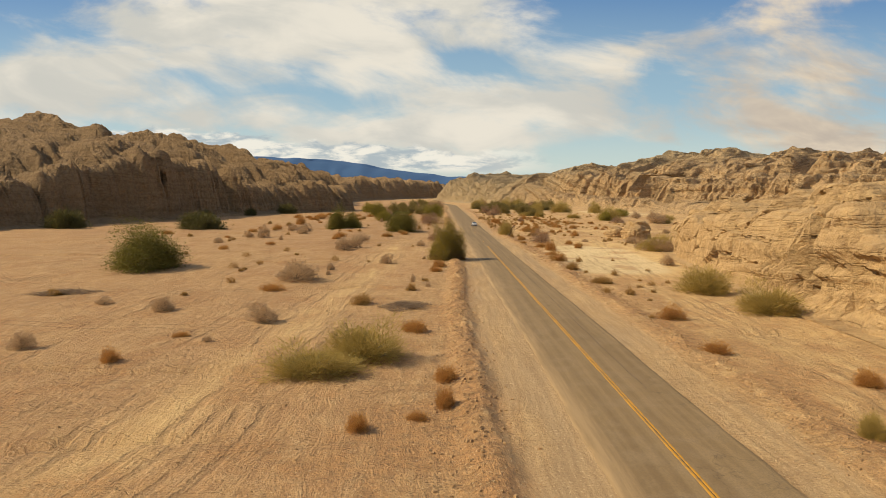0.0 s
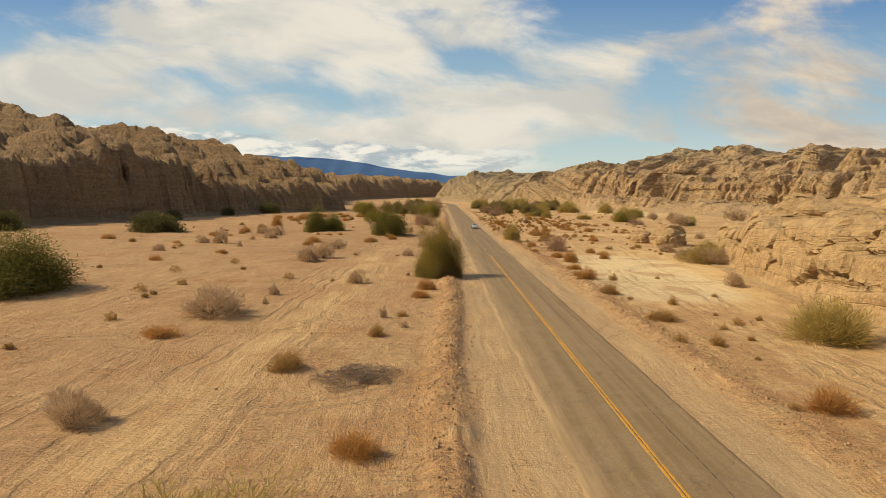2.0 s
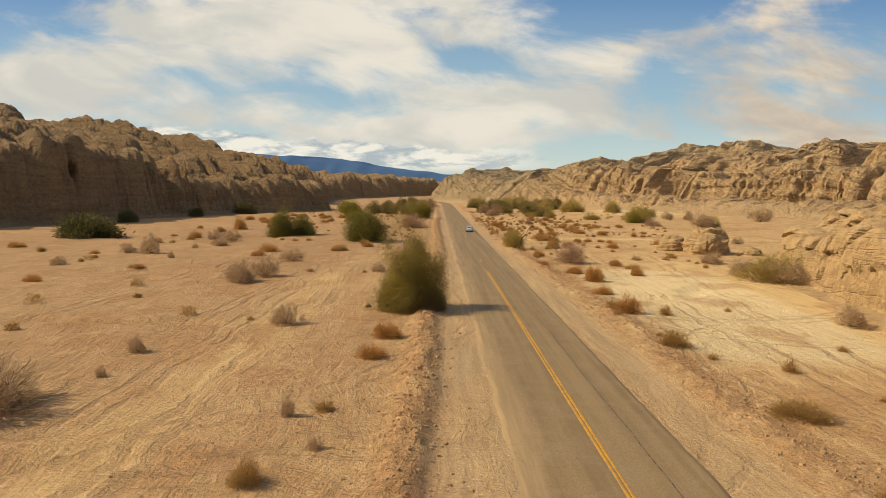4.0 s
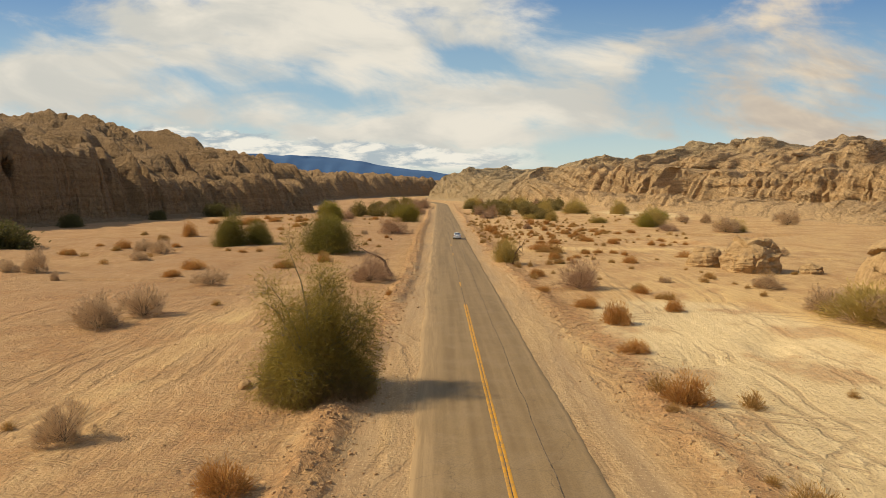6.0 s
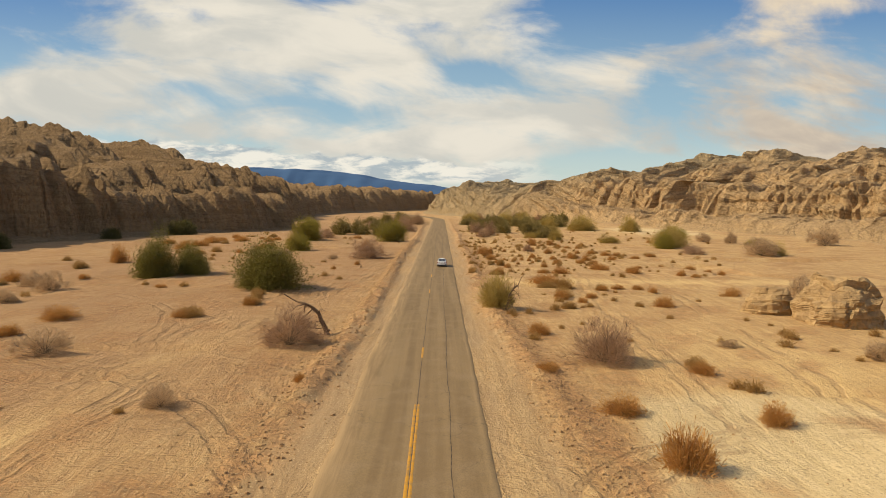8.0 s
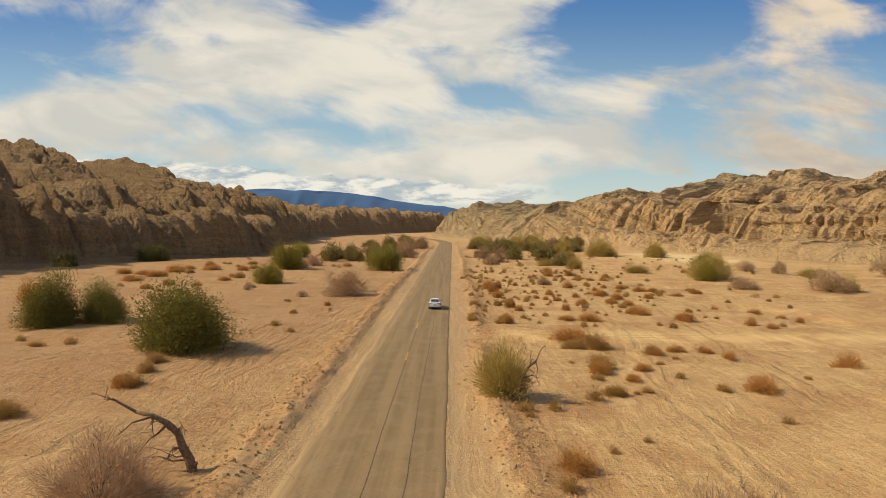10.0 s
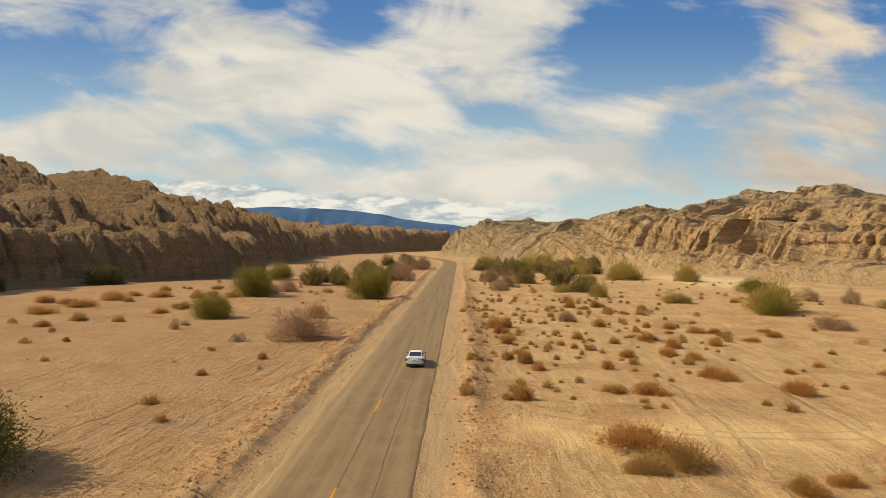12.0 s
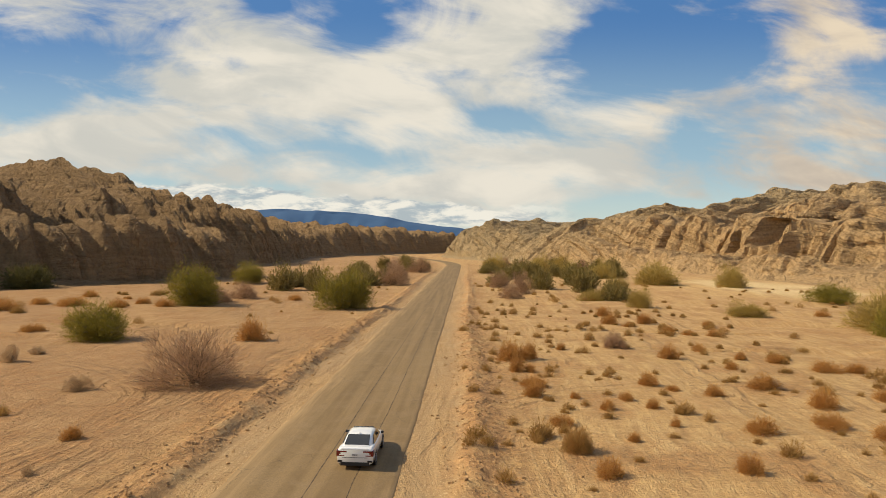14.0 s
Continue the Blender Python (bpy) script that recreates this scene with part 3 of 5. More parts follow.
# ---- badlands ----
def resample(ctrl, step_near, step_far, near_to):
    """Smooth line through control rows, walked with the given steps."""
    c = np.array(ctrl, float)
    seg = np.hypot(np.diff(c[:, 0]), np.diff(c[:, 1]))
    s = np.concatenate([[0], np.cumsum(seg)])
    at, v = [], 0.0
    while v < s[-1]:
        at.append(v)
        v += step_near if v < near_to else step_far
    at = np.array(at)
    out = np.stack([np.interp(at, s, c[:, k]) for k in range(c.shape[1])], -1)
    ker = np.hanning(2 * int(9 / step_near) + 3)
    ker /= ker.sum()
    pad = len(ker) // 2
    for k in range(out.shape[1]):
        col_ = np.pad(out[:, k], pad, mode="edge")
        out[:, k] = np.convolve(col_, ker, mode="valid")
    return at, out


def cells(x, y, seed):
    """Cellular noise: distance to the nearest centre, gap to the next one, and a random number for the cell."""
    ix, iy = np.floor(x), np.floor(y)
    f1 = np.full(x.shape, 9.0)
    f2, tone = f1.copy(), np.zeros(x.shape)
    for dx in (-1, 0, 1):
        for dy in (-1, 0, 1):
            jx, jy = ix + dx, iy + dy
            d = np.hypot(jx + 0.1 + 0.8 * lattice(jx, jy, seed) - x, jy + 0.1 + 0.8 * lattice(jx, jy, seed + 1) - y)
            new_ = d < f1
            f2 = np.where(new_, f1, np.minimum(f2, d))
            tone = np.where(new_, lattice(jx, jy, seed + 2), tone)
            f1 = np.where(new_, d, f1)
    return f1, f2 - f1, tone


def billow(x, y, octaves=3, seed=0, gain=0.5):
    return 1 - ridged(x, y, octaves, seed, gain)


def badlands(name, ctrl, way, reach, count, fine_to, mat, seed, steps, near_to, tiers, gully, rill, beds, block, dip, flip, label, hollows=(), crust=0.8):
    """A range from its foot line. ctrl rows: x, y, height of the front wall, height of the crest behind, how far back the crest lies, and how
    drawn out the front wall is. tiers: where each wall stands, its share of the height, its run, how far its ribs push out, their size, and how
    rounded it is; gully: depth and spacing of the clefts that cut down through all of them; rill: depth and spacing of the rain gullies; beds: spacing and depth of the weathered layers, where they stop, and how far they step;
    block: width, height and depth of the rock's blocks; dip: slope of the beds; hollows: x, y, half width, bottom, top, depth."""
    s, c = resample(ctrl, steps[0], steps[1], near_to)
    way = np.array(way) / np.hypot(*way)
    h1, h2, far, long_ = c[:, 2:3], c[:, 3:4], c[:, 4:5], c[:, 5:6]

    def surface(S, D):
        warp = 12 * (fbm(S / 37.0, D / 55.0, 4, seed) - 0.5)
        fold = 4 * (fbm(S / 7.0, D / 12.0, 3, seed + 1) - 0.5)
        z = 0.0
        for i, (at, share, run, push, size, bend) in enumerate(tiers):
            k = seed + 10 * (i + 1)
            # ribs at three sizes, rounded in front, with sharp clefts between them
            b1 = billow((S + warp) / (4.2 * size), 3.7 * i + D / (22 * size), 2, k, 0.35) ** 0.75
            b2 = billow((S + 0.7 * warp + fold) / (1.35 * size), 1.9 * i + D / (12 * size), 2, k + 2, 0.4) ** 0.8
            b3 = billow((S + fold) / (0.45 * size), 5.1 * i + D / (7 * size), 2, k + 4, 0.5)
            edge = far * (at + (0.20 * (fbm(S / (9 * size), 3.0 * i, 3, k + 6) - 0.5) if i else 0)) - push * (1.0 * b1 + 0.5 * b2 + 0.17 * b3 - 0.8)
            tall = (h1 if i == 0 else share * (h2 - h1)) * ((0.52 if i == 0 else 0.62) + (0.60 if i == 0 else 0.26) * fbm(S / (6.5 * size), 2.0 * i, 3, k + 7) + 0.07 * (i > 0) + 0.26 * b1 + 0.18 * b2)
            wide = run * (long_ if i == 0 else 1.0) * (0.65 + 0.7 * fbm(S / (5 * size), 8.0 * i, 2, k + 8))
            u = np.clip((D - edge) / wide, 0, 1)
            z = z + tall * (1 - (1 - u) ** bend) * (1 - 0.14 * smooth(D, edge + wide, edge + wide + 0.3 * far))
        z = z + 0.09 * h1 * smooth(D, -9.0, 3.0) - 0.30 * (h2 - h1) * smooth(D, 1.15 * far, 2.4 * far)
        # clefts cut down through the tiers
        for much, size in ((1.0, gully[1]), (0.55, 0.36 * gully[1])):
            v = billow((S + warp + fold) / size, D / (9 * size), 2, seed + 71, 0.45)
            z = z * (1 - much * gully[0] * (1 - smooth(v, 0.0, 0.75)) * smooth(z, 1.0, 12.0) * (0.35 + 1.2 * fbm(S / 60, D / 45, 2, seed + 73)))
        layer_ = z + dip[0] * np.maximum(S - dip[2], 0) + dip[1] * D + 0.22 * warp + 0.25 * fold
        for much, size in ((1.0, beds[0]), (0.8, 0.41 * beds[0])):
            q = (layer_ / size) % 1.0
            z = z + much * beds[3] * size * (smooth(q, 0.0, 0.45) - q) * smooth(z, 2.0, 6.0) * smooth(fbm(S / 38.0, D / 30.0, 3, seed + 35), beds[2], beds[2] + 0.2)
        # rain gullies down every slope, and the uneven crust between them
        up = smooth(z, 1.5, 7.0)
        for much, size in ((1.0, rill[1]), (0.42, 0.38 * rill[1])):
            g = billow((S + fold + 0.3 * warp + rill[2] * D) / size, D / (11 * size), 2, seed + 81, 0.5)
            z = z - much * rill[0] * (1 - smooth(g, 0.0, 0.5)) * up * (0.25 + 1.3 * fbm(S / 50, D / 40, 2, seed + 82))
        z = z + crust * (fbm((S + fold) / 4.0, D / 7.5, 4, seed + 84, 0.62) - 0.5) * up
        return np.where(D < reach[0] + 2.0, -2.0, z - 0.35), warp, fold

    # rows of points at even steps over the surface, closer in front
    D0 = np.concatenate([np.arange(reach[0], fine_to, 0.4), np.arange(fine_to, reach[1], 1.4)])
    z0 = surface(np.repeat(s[:, None], len(D0), 1), np.repeat(D0[None, :], len(s), 0))[0]
    dense = np.where(D0 < fine_to, 1.0, np.maximum(0.12, 0.55 * (fine_to / D0)))
    arc = np.hypot(np.diff(D0)[None, :], np.diff(z0, axis=1)) * dense[None, 1:]
    arc = np.concatenate([np.zeros((len(s), 1)), np.cumsum(arc, 1)], 1)
    want = np.linspace(0, 1, count)
    D = np.stack([np.interp(want * row[-1], row, D0) for row in arc])
    ker = np.hanning(7)
    pad = np.pad(D, ((3, 3), (0, 0)), mode="edge")
    D = sum(w_ * pad[i:i + len(s)] for i, w_ in enumerate(ker)) / ker.sum()
    S = np.repeat(s[:, None], count, 1)
    z, warp, fold = surface(S, D)
    # hard and soft beds, joints and blocks shift the face
    bw, bh, bd = block
    body = smooth(z, 0.4, 2.0)
    bed = z + dip[0] * np.maximum(S - dip[2], 0) + dip[1] * D + 0.22 * warp + 0.25 * fold
    f1, gap, tone = cells((S + 0.8 * fold) / bw, bed / bh, seed + 20)
    wob = bd * (0.6 * (tone - 0.5) + 1.1 * (1 - smooth(gap, 0.0, 0.10))) * body
    hard = smooth(fbm(bed / beds[0], S / 90.0, 3, seed + 15, 0.65), 0.36, 0.60)
    show = smooth(fbm(S / 45.0, z / 16.0, 3, seed + 34), beds[2], beds[2] + 0.16)
    wob = wob + beds[1] * (1 - hard) * show * body
    for hx, hy, half, z1, z2, deep in hollows:
        along = (c[:, 0:1] + D * way[0] - hx) * way[1] * -1 + (c[:, 1:2] + D * way[1] - hy) * way[0]
        along = np.abs(along + 2 * (fbm(z / 3, S / 9, 2, seed + 30) - 0.5)) / half
        up = (z - z1) / (z2 - z1)
        wob = wob + deep * smooth(along, 1.0, 0.75) * smooth(up, -0.02, 0.10) * smooth(up, 1.04, 0.97)
    X = c[:, 0:1] + (D + wob) * way[0]
    Y = c[:, 1:2] + (D + wob) * way[1]
    me = grid_mesh(name, np.stack([X, Y, z], -1), mat, flip)
    me.polygons.foreach_set("use_smooth", np.zeros(len(me.polygons), dtype=bool))
    return tagged(new(name, me), label, "rock cliff", kind="structure")


WEST_FOOT = [(-230, -60, 16, 33, 90, 1), (-190, 40, 17, 36, 95, 1), (-150, 120, 18, 40, 100, 1), (-126, 200, 18, 39, 108, 1), (-110, 250, 24, 44, 112, 1), (-98, 297, 25, 54, 112, 1),
             (-80, 335, 19, 50, 104, 1), (-60, 362, 15, 40, 98, 1), (-50, 384, 13, 38, 95, 1), (-58, 402, 12, 39, 92, 1), (-76, 425, 15, 42, 82, 1.3), (-82, 460, 17, 44, 76, 1.6),
             (-72, 485, 18, 38, 66, 2.0), (-78, 560, 18, 31, 50, 2.0), (-90, 640, 18, 28, 45, 2.0), (-78, 760, 22, 29, 40, 2.0), (-52, 880, 24, 30, 40, 2.0), (-20, 980, 23, 29, 40, 2.0), (40, 1080, 22, 28, 50, 1)]
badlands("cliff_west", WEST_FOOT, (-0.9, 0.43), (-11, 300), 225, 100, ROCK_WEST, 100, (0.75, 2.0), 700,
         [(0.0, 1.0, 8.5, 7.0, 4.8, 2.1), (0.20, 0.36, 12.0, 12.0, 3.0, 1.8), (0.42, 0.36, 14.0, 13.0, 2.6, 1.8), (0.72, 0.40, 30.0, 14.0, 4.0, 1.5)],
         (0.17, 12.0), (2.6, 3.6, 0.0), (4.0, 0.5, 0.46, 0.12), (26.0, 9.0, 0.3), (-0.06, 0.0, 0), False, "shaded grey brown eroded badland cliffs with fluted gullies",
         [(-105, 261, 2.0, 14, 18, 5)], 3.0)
EAST_FOOT = [(215, 20, 5, 38, 170, 1), (190, 120, 5, 40, 170, 1), (168, 230, 6, 44, 170, 1), (152, 296, 6, 50, 165, 1), (148, 340, 6, 46, 160, 1), (135, 380, 6, 43, 160, 1), (122, 422, 6, 43, 155, 1),
             (116, 480, 7, 49, 145, 1), (110, 530, 9, 55, 140, 1), (90, 570, 13, 58, 125, 1.3), (62, 605, 19, 41, 105, 1.8), (38, 640, 22, 33, 85, 2.0), (18, 690, 23, 33, 75, 2.0), (2, 760, 22, 33, 70, 2.0), (0, 900, 20, 27, 60, 2.0), (20, 1060, 20, 27, 60, 2)]
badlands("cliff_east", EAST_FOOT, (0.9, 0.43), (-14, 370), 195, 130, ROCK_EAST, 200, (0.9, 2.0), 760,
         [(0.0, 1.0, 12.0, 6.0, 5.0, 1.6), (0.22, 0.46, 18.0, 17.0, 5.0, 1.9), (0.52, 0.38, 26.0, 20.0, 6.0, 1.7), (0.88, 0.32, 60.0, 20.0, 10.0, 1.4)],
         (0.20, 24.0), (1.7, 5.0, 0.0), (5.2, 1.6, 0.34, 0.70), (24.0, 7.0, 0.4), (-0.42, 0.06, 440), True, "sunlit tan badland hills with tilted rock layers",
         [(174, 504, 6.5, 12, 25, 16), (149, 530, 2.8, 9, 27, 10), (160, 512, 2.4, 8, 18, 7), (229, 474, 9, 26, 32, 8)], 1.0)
NEAR_FOOT = [(26, -60, 9, 13, 40, 1), (32, 0, 9, 13, 40, 1), (37, 40, 9, 13, 38, 1), (38, 60, 9, 13, 34, 1), (39, 75, 9, 13.5, 30, 1), (41.5, 95, 8.5, 13.5, 28, 1), (44.5, 115, 8, 13, 26, 1), (47.5, 132, 7.5, 12, 22, 1),
             (52, 147, 6.5, 11, 20, 1), (58, 158, 5, 9, 20, 1), (70, 168, 3, 8, 22, 1), (95, 180, 2, 7, 25, 1), (150, 204, 1, 5, 30, 1)]
badlands("outcrop_east", NEAR_FOOT, (0.9, -0.43), (-4, 80), 170, 24, ROCK_NEAR, 300, (0.34, 1.0), 270,
         [(0.0, 0.6, 3.2, 2.2, 2.2, 2.2), (0.26, 0.7, 3.0, 4.0, 2.0, 2.0), (0.62, 0.5, 5.0, 6.0, 2.4, 1.8), (1.0, 0.3, 9.0, 5.0, 3.0, 1.7)],
         (0.16, 9.0), (0.2, 2.4, 0.0), (3.6, 1.1, 0.24, 0.38), (7.5, 3.6, 1.9), (0.05, 0.0, 0), True, "sunlit yellow sandstone outcrop with cracks and ledges",
         [(38.5, 70, 0.6, 0.6, 13, 2.6), (38.2, 73.0, 1.9, 3.6, 6.6, 2.4), (41.5, 92, 0.4, 1, 10, 1.6), (37.0, 54, 0.5, 0.6, 12, 2.0), (44.5, 112, 0.4, 1, 8, 1.4)], 0.3)


# ---- far mountains ----
def far_mountains():
    m, t, b = material("far_mountain_haze_blue", 1.0)
    # the blue is distance haze, painted straight into the base colour
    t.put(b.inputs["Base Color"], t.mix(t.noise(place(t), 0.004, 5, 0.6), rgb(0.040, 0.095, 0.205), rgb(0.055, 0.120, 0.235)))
    xs = np.linspace(-2600, 1800, 180)
    X, U = np.meshgrid(xs, np.linspace(0, 1, 14))
    crest = 105 + 125 * smooth(xs, 300, -1000) + 26 * (fbm(xs / 240, 0, 4, 80) - 0.5)
    Z = crest[None, :] * np.sin(U * np.pi / 2) - 3
    Y = 4150 + 420 * U + 90 * (ridged(X / 160, U * 2, 3, 81) - 0.5)
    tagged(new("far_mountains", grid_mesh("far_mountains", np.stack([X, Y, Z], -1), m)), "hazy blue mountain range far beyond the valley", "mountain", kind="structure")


far_mountains()


# ---- plants ----
def tubes(paths, sides=4):
    """Tapered tubes along polylines of (points, radius at foot, radius at tip)."""
    verts, faces = [], []
    for pts, r0, r1 in paths:
        n = len(pts)
        base = len(verts)
        d = np.gradient(pts, axis=0)
        d /= np.linalg.norm(d, axis=1)[:, None] + 1e-9
        side = np.cross(d, (0.31, 0.17, 0.93))
        side /= np.linalg.norm(side, axis=1)[:, None] + 1e-9
        up = np.cross(side, d)
        for i in range(n):
            r = r0 + (r1 - r0) * i / (n - 1)
            for j in range(sides):
                a = 2 * math.pi * j / sides
                verts.append(tuple(pts[i] + r * (math.cos(a) * side[i] + math.sin(a) * up[i])))
        for i in range(n - 1):
            for j in range(sides):
                k = (j + 1) % sides
                faces.append((base + i * sides + j, base + i * sides + k, base + (i + 1) * sides + k, base + (i + 1) * sides + j))
        faces.append(tuple(base + (n - 1) * sides + j for j in range(sides)))
    return verts, faces


def blades(points, ways, length, width, rng):
    """Slim tapered leaves or twigs, one quad each."""
    n = len(points)
    ways = ways / (np.linalg.norm(ways, axis=1)[:, None] + 1e-9)
    side = np.cross(ways, rng.normal(size=(n, 3)))
    side /= np.linalg.norm(side, axis=1)[:, None] + 1e-9
    ln = (length * (0.55 + 0.9 * rng.random(n)))[:, None]
    wd = (width * (0.6 + 0.8 * rng.random(n)))[:, None]
    p = points - ways * ln * 0.4
    q = points + ways * ln * 0.6
    V = np.stack([p - side * wd * 0.4, p + side * wd * 0.4, q + side * wd * 0.5, q - side * wd * 0.5], 1).reshape(-1, 3)
    V[:, 2] = np.maximum(V[:, 2], 0.01)
    return V.tolist(), np.arange(4 * n).reshape(n, 4).tolist()


def shrub(name, seed, width, height, clumps, size, leaves, leaf, mats, stem_r=0.03, upright=0.4, low=0.0, hollow=0.45, stray=0.10, lobe=0.22, radial=1.0, twigs=3):
    """A bush about width x height: bent stems from one foot, each ending in a clump of twigs or leaves. size: a clump's radius as a share of the
    half width; low: the lowest clumps' rise; hollow: how far the clumps keep to the outside. Returns its Empty with branchwork and foliage."""
    rng = np.random.default_rng(seed)
    R, H = 0.60 * width, 1.38 * height
    ph = rng.random(6) * 6.283

    def reach(az, el):
        return 1 - lobe + lobe * (0.5 * math.sin(2 * az + ph[0]) + 0.35 * math.sin(3 * az + ph[1] + 2 * el) + 0.35 * math.sin(5 * az + ph[2] + 4 * el))

    paths, at, rad = [], [], []
    for i in range(clumps):
        az = 2.39996 * i + 0.5 * rng.normal()
        el = math.asin(min(1.0, low + (1 - low) * (i + rng.random()) / clumps))
        d = (hollow + (1 - hollow) * rng.random() ** 0.6) * reach(az, el) * (1 - 0.75 * size)
        p = np.array([R * d * math.cos(el) * math.cos(az), R * d * math.cos(el) * math.sin(az), max(H * d * math.sin(el), 0.10 * H)])
        at.append(p)
        rad.append(size * (0.65 + 0.7 * rng.random()))
        mid = p * np.array([0.42, 0.42, 0.60]) + rng.normal(size=3) * 0.05 * R
        ts = np.linspace(0, 1, 5)[:, None]
        pts = 2 * ts * (1 - ts) * mid + ts ** 2 * p + np.cumsum(rng.normal(size=(5, 3)), 0) * 0.02 * R * ts
        pts[:, 2] = np.maximum(pts[:, 2], 0.0)
        paths.append((pts, stem_r * (0.6 + 0.6 * rng.random()), stem_r * 0.3))
        for j in range(twigs):
            out = p / (np.linalg.norm(p) + 1e-6) + rng.normal(size=3) * 0.6 + np.array([0, 0, upright])
            q = p + out / np.linalg.norm(out) * rad[-1] * R * (0.8 + 0.5 * rng.random())
            q[2] = max(q[2], 0.03)
            paths.append((np.array([p, (p + q) / 2 + rng.normal(size=3) * 0.03 * R, q]), stem_r * 0.3, stem_r * 0.08))
    root = new(name)
    v, f = tubes(paths, 3)
    part("branchwork", soup_mesh(name + "_branchwork", v, f, mats[1]), root)
    at, rad = np.array(at), np.array(rad)
    pick = rng.choice(clumps, leaves, p=rad ** 2 / (rad ** 2).sum())
    ball = rng.normal(size=(leaves, 3))
    ball /= np.linalg.norm(ball, axis=1)[:, None]
    far_out = rng.random(leaves) ** 0.45 * np.where(rng.random(leaves) < stray, 1.35, 1.0)
    pos = at[pick] + ball * (far_out * rad[pick] * (0.8 + 0.5 * rng.random(leaves)))[:, None] * np.array([R, R, 0.5 * (R + H)])
    pos[:, 2] = np.abs(pos[:, 2] - 0.03) + 0.03
    ways = radial * pos / (np.linalg.norm(pos, axis=1)[:, None] + 1e-6) + 0.5 * ball + rng.normal(size=(leaves, 3)) * 0.45 + np.array([0, 0, upright])
    v, f = blades(pos, ways, leaf[0], leaf[1], rng)
    part("foliage", soup_mesh(name + "_foliage", v, f, mats[0]), root)
    root["w"], root["h"] = width, height
    return root


def plant_bank(name, seeds, label, category, group, **kw):
    made = []
    for sd in seeds:
        ob = shrub(name, sd, **kw)
        tagged(ob, label, category, group)
        made.append(ob)
    return made


class Bank:
    """The first use of each variant places it; later uses copy it."""

    def __init__(self, made):
        self.made, self.used, self.k = made, set(), 0

    def put(self, x, y, width, height, label=""):
        ob = self.made[self.k % len(self.made)]
        turn = 360 * value(x * 3.1, y * 2.7, 7)
        z = float(ground_height(np.array([x]), np.array([y]))[0]) - 0.03
        m = pose(x, y, z, 0, 0, float(turn)) @ Matrix.Diagonal((width / ob["w"], width / ob["w"], height / ob["h"], 1))
        if ob.name not in self.used:
            self.used.add(ob.name)
            ob.matrix_basis = m
            done = ob
        else:
            done = copy_thing(ob, Matrix.Identity(4))
            done.matrix_basis = m
        self.k += 1
        return tagged(done, label) if label else done


green = Bank(plant_bank("green_shrub", (1, 2, 3), "leafy dark green creosote shrub standing on the sand", "shrub", "green shrubs", width=6.0, height=4.2, clumps=40, size=0.32,
                        leaves=30000, leaf=(0.13, 0.045), mats=(LEAF_GREEN, BARK), stem_r=0.045, low=0.0, radial=0.05, upright=0.1, lobe=0.36, hollow=0.62, stray=0.04))
palo = Bank(plant_bank("palo_verde", (25, 26, 27), "small yellow green palo verde tree on the sand", "tree", "palo verdes", width=6.0, height=4.4, clumps=36, size=0.28,
                       leaves=15000, leaf=(0.26, 0.034), mats=(LEAF_PALO, BARK_GREEN), stem_r=0.06, low=0.22, radial=0.35, lobe=0.38, stray=0.16, hollow=0.6, twigs=6))
dark = Bank(plant_bank("dark_shrub", (4,), "dense dark green thicket at the foot of the cliff", "shrub", "dark thickets", width=11.0, height=5.0, clumps=60, size=0.24,
                       leaves=6500, leaf=(0.42, 0.15), mats=(LEAF_DARK, BARK), stem_r=0.06, radial=0.5))
olive = Bank(plant_bank("olive_shrub", (5, 6, 7), "wispy olive green desert broom shrub on the sand", "shrub", "olive shrubs", width=5.5, height=3.4, clumps=42, size=0.26,
                        leaves=9000, leaf=(0.40, 0.027), mats=(LEAF_OLIVE, BARK_GREEN), stem_r=0.03, upright=0.5, radial=0.8, stray=0.18, lobe=0.30))
grey = Bank(plant_bank("grey_shrub", (8, 9, 10), "sparse grey brown twiggy shrub on the sand", "shrub", "grey shrubs", width=3.0, height=1.9, clumps=30, size=0.20,
                       leaves=3300, leaf=(0.21, 0.020), mats=(LEAF_GREY, BARK), stem_r=0.022, upright=0.5, low=0.10, hollow=0.55, stray=0.14, lobe=0.28, twigs=5))
rust = Bank(plant_bank("rust_shrub", (11, 12, 13, 14), "low rust brown dried shrub on the sand", "shrub", "rust shrubs", width=2.4, height=0.95, clumps=22, size=0.36,
                       leaves=3600, leaf=(0.15, 0.022), mats=(LEAF_RUST, BARK), stem_r=0.010, upright=0.5, lobe=0.30, stray=0.12, twigs=2))
ochre = Bank(plant_bank("brown_shrub", (15, 16), "rounded brown green half dry shrub on the sand", "shrub", "brown shrubs", width=2.8, height=1.2, clumps=26, size=0.34,
                        leaves=5000, leaf=(0.14, 0.024), mats=(LEAF_OCHRE, BARK), stem_r=0.014, upright=0.5, lobe=0.20))
pink = Bank(plant_bank("leafless_shrub", (17, 18), "large pinkish brown leafless shrub with fine twigs", "shrub", "leafless shrubs", width=6.0, height=4.0, clumps=54, size=0.20,
                       leaves=8000, leaf=(0.30, 0.022), mats=(LEAF_PINK, BARK), stem_r=0.03, upright=0.4, stray=0.15, lobe=0.26, twigs=6))
tiny = Bank(plant_bank("small_shrub", (19, 20, 21), "small dry brown shrub on the flat", "shrub", "small shrubs", width=1.5, height=0.7, clumps=9, size=0.42,
                       leaves=520, leaf=(0.18, 0.032), mats=(LEAF_OCHRE, BARK), stem_r=0.010, upright=0.5, lobe=0.32, stray=0.2, twigs=1))
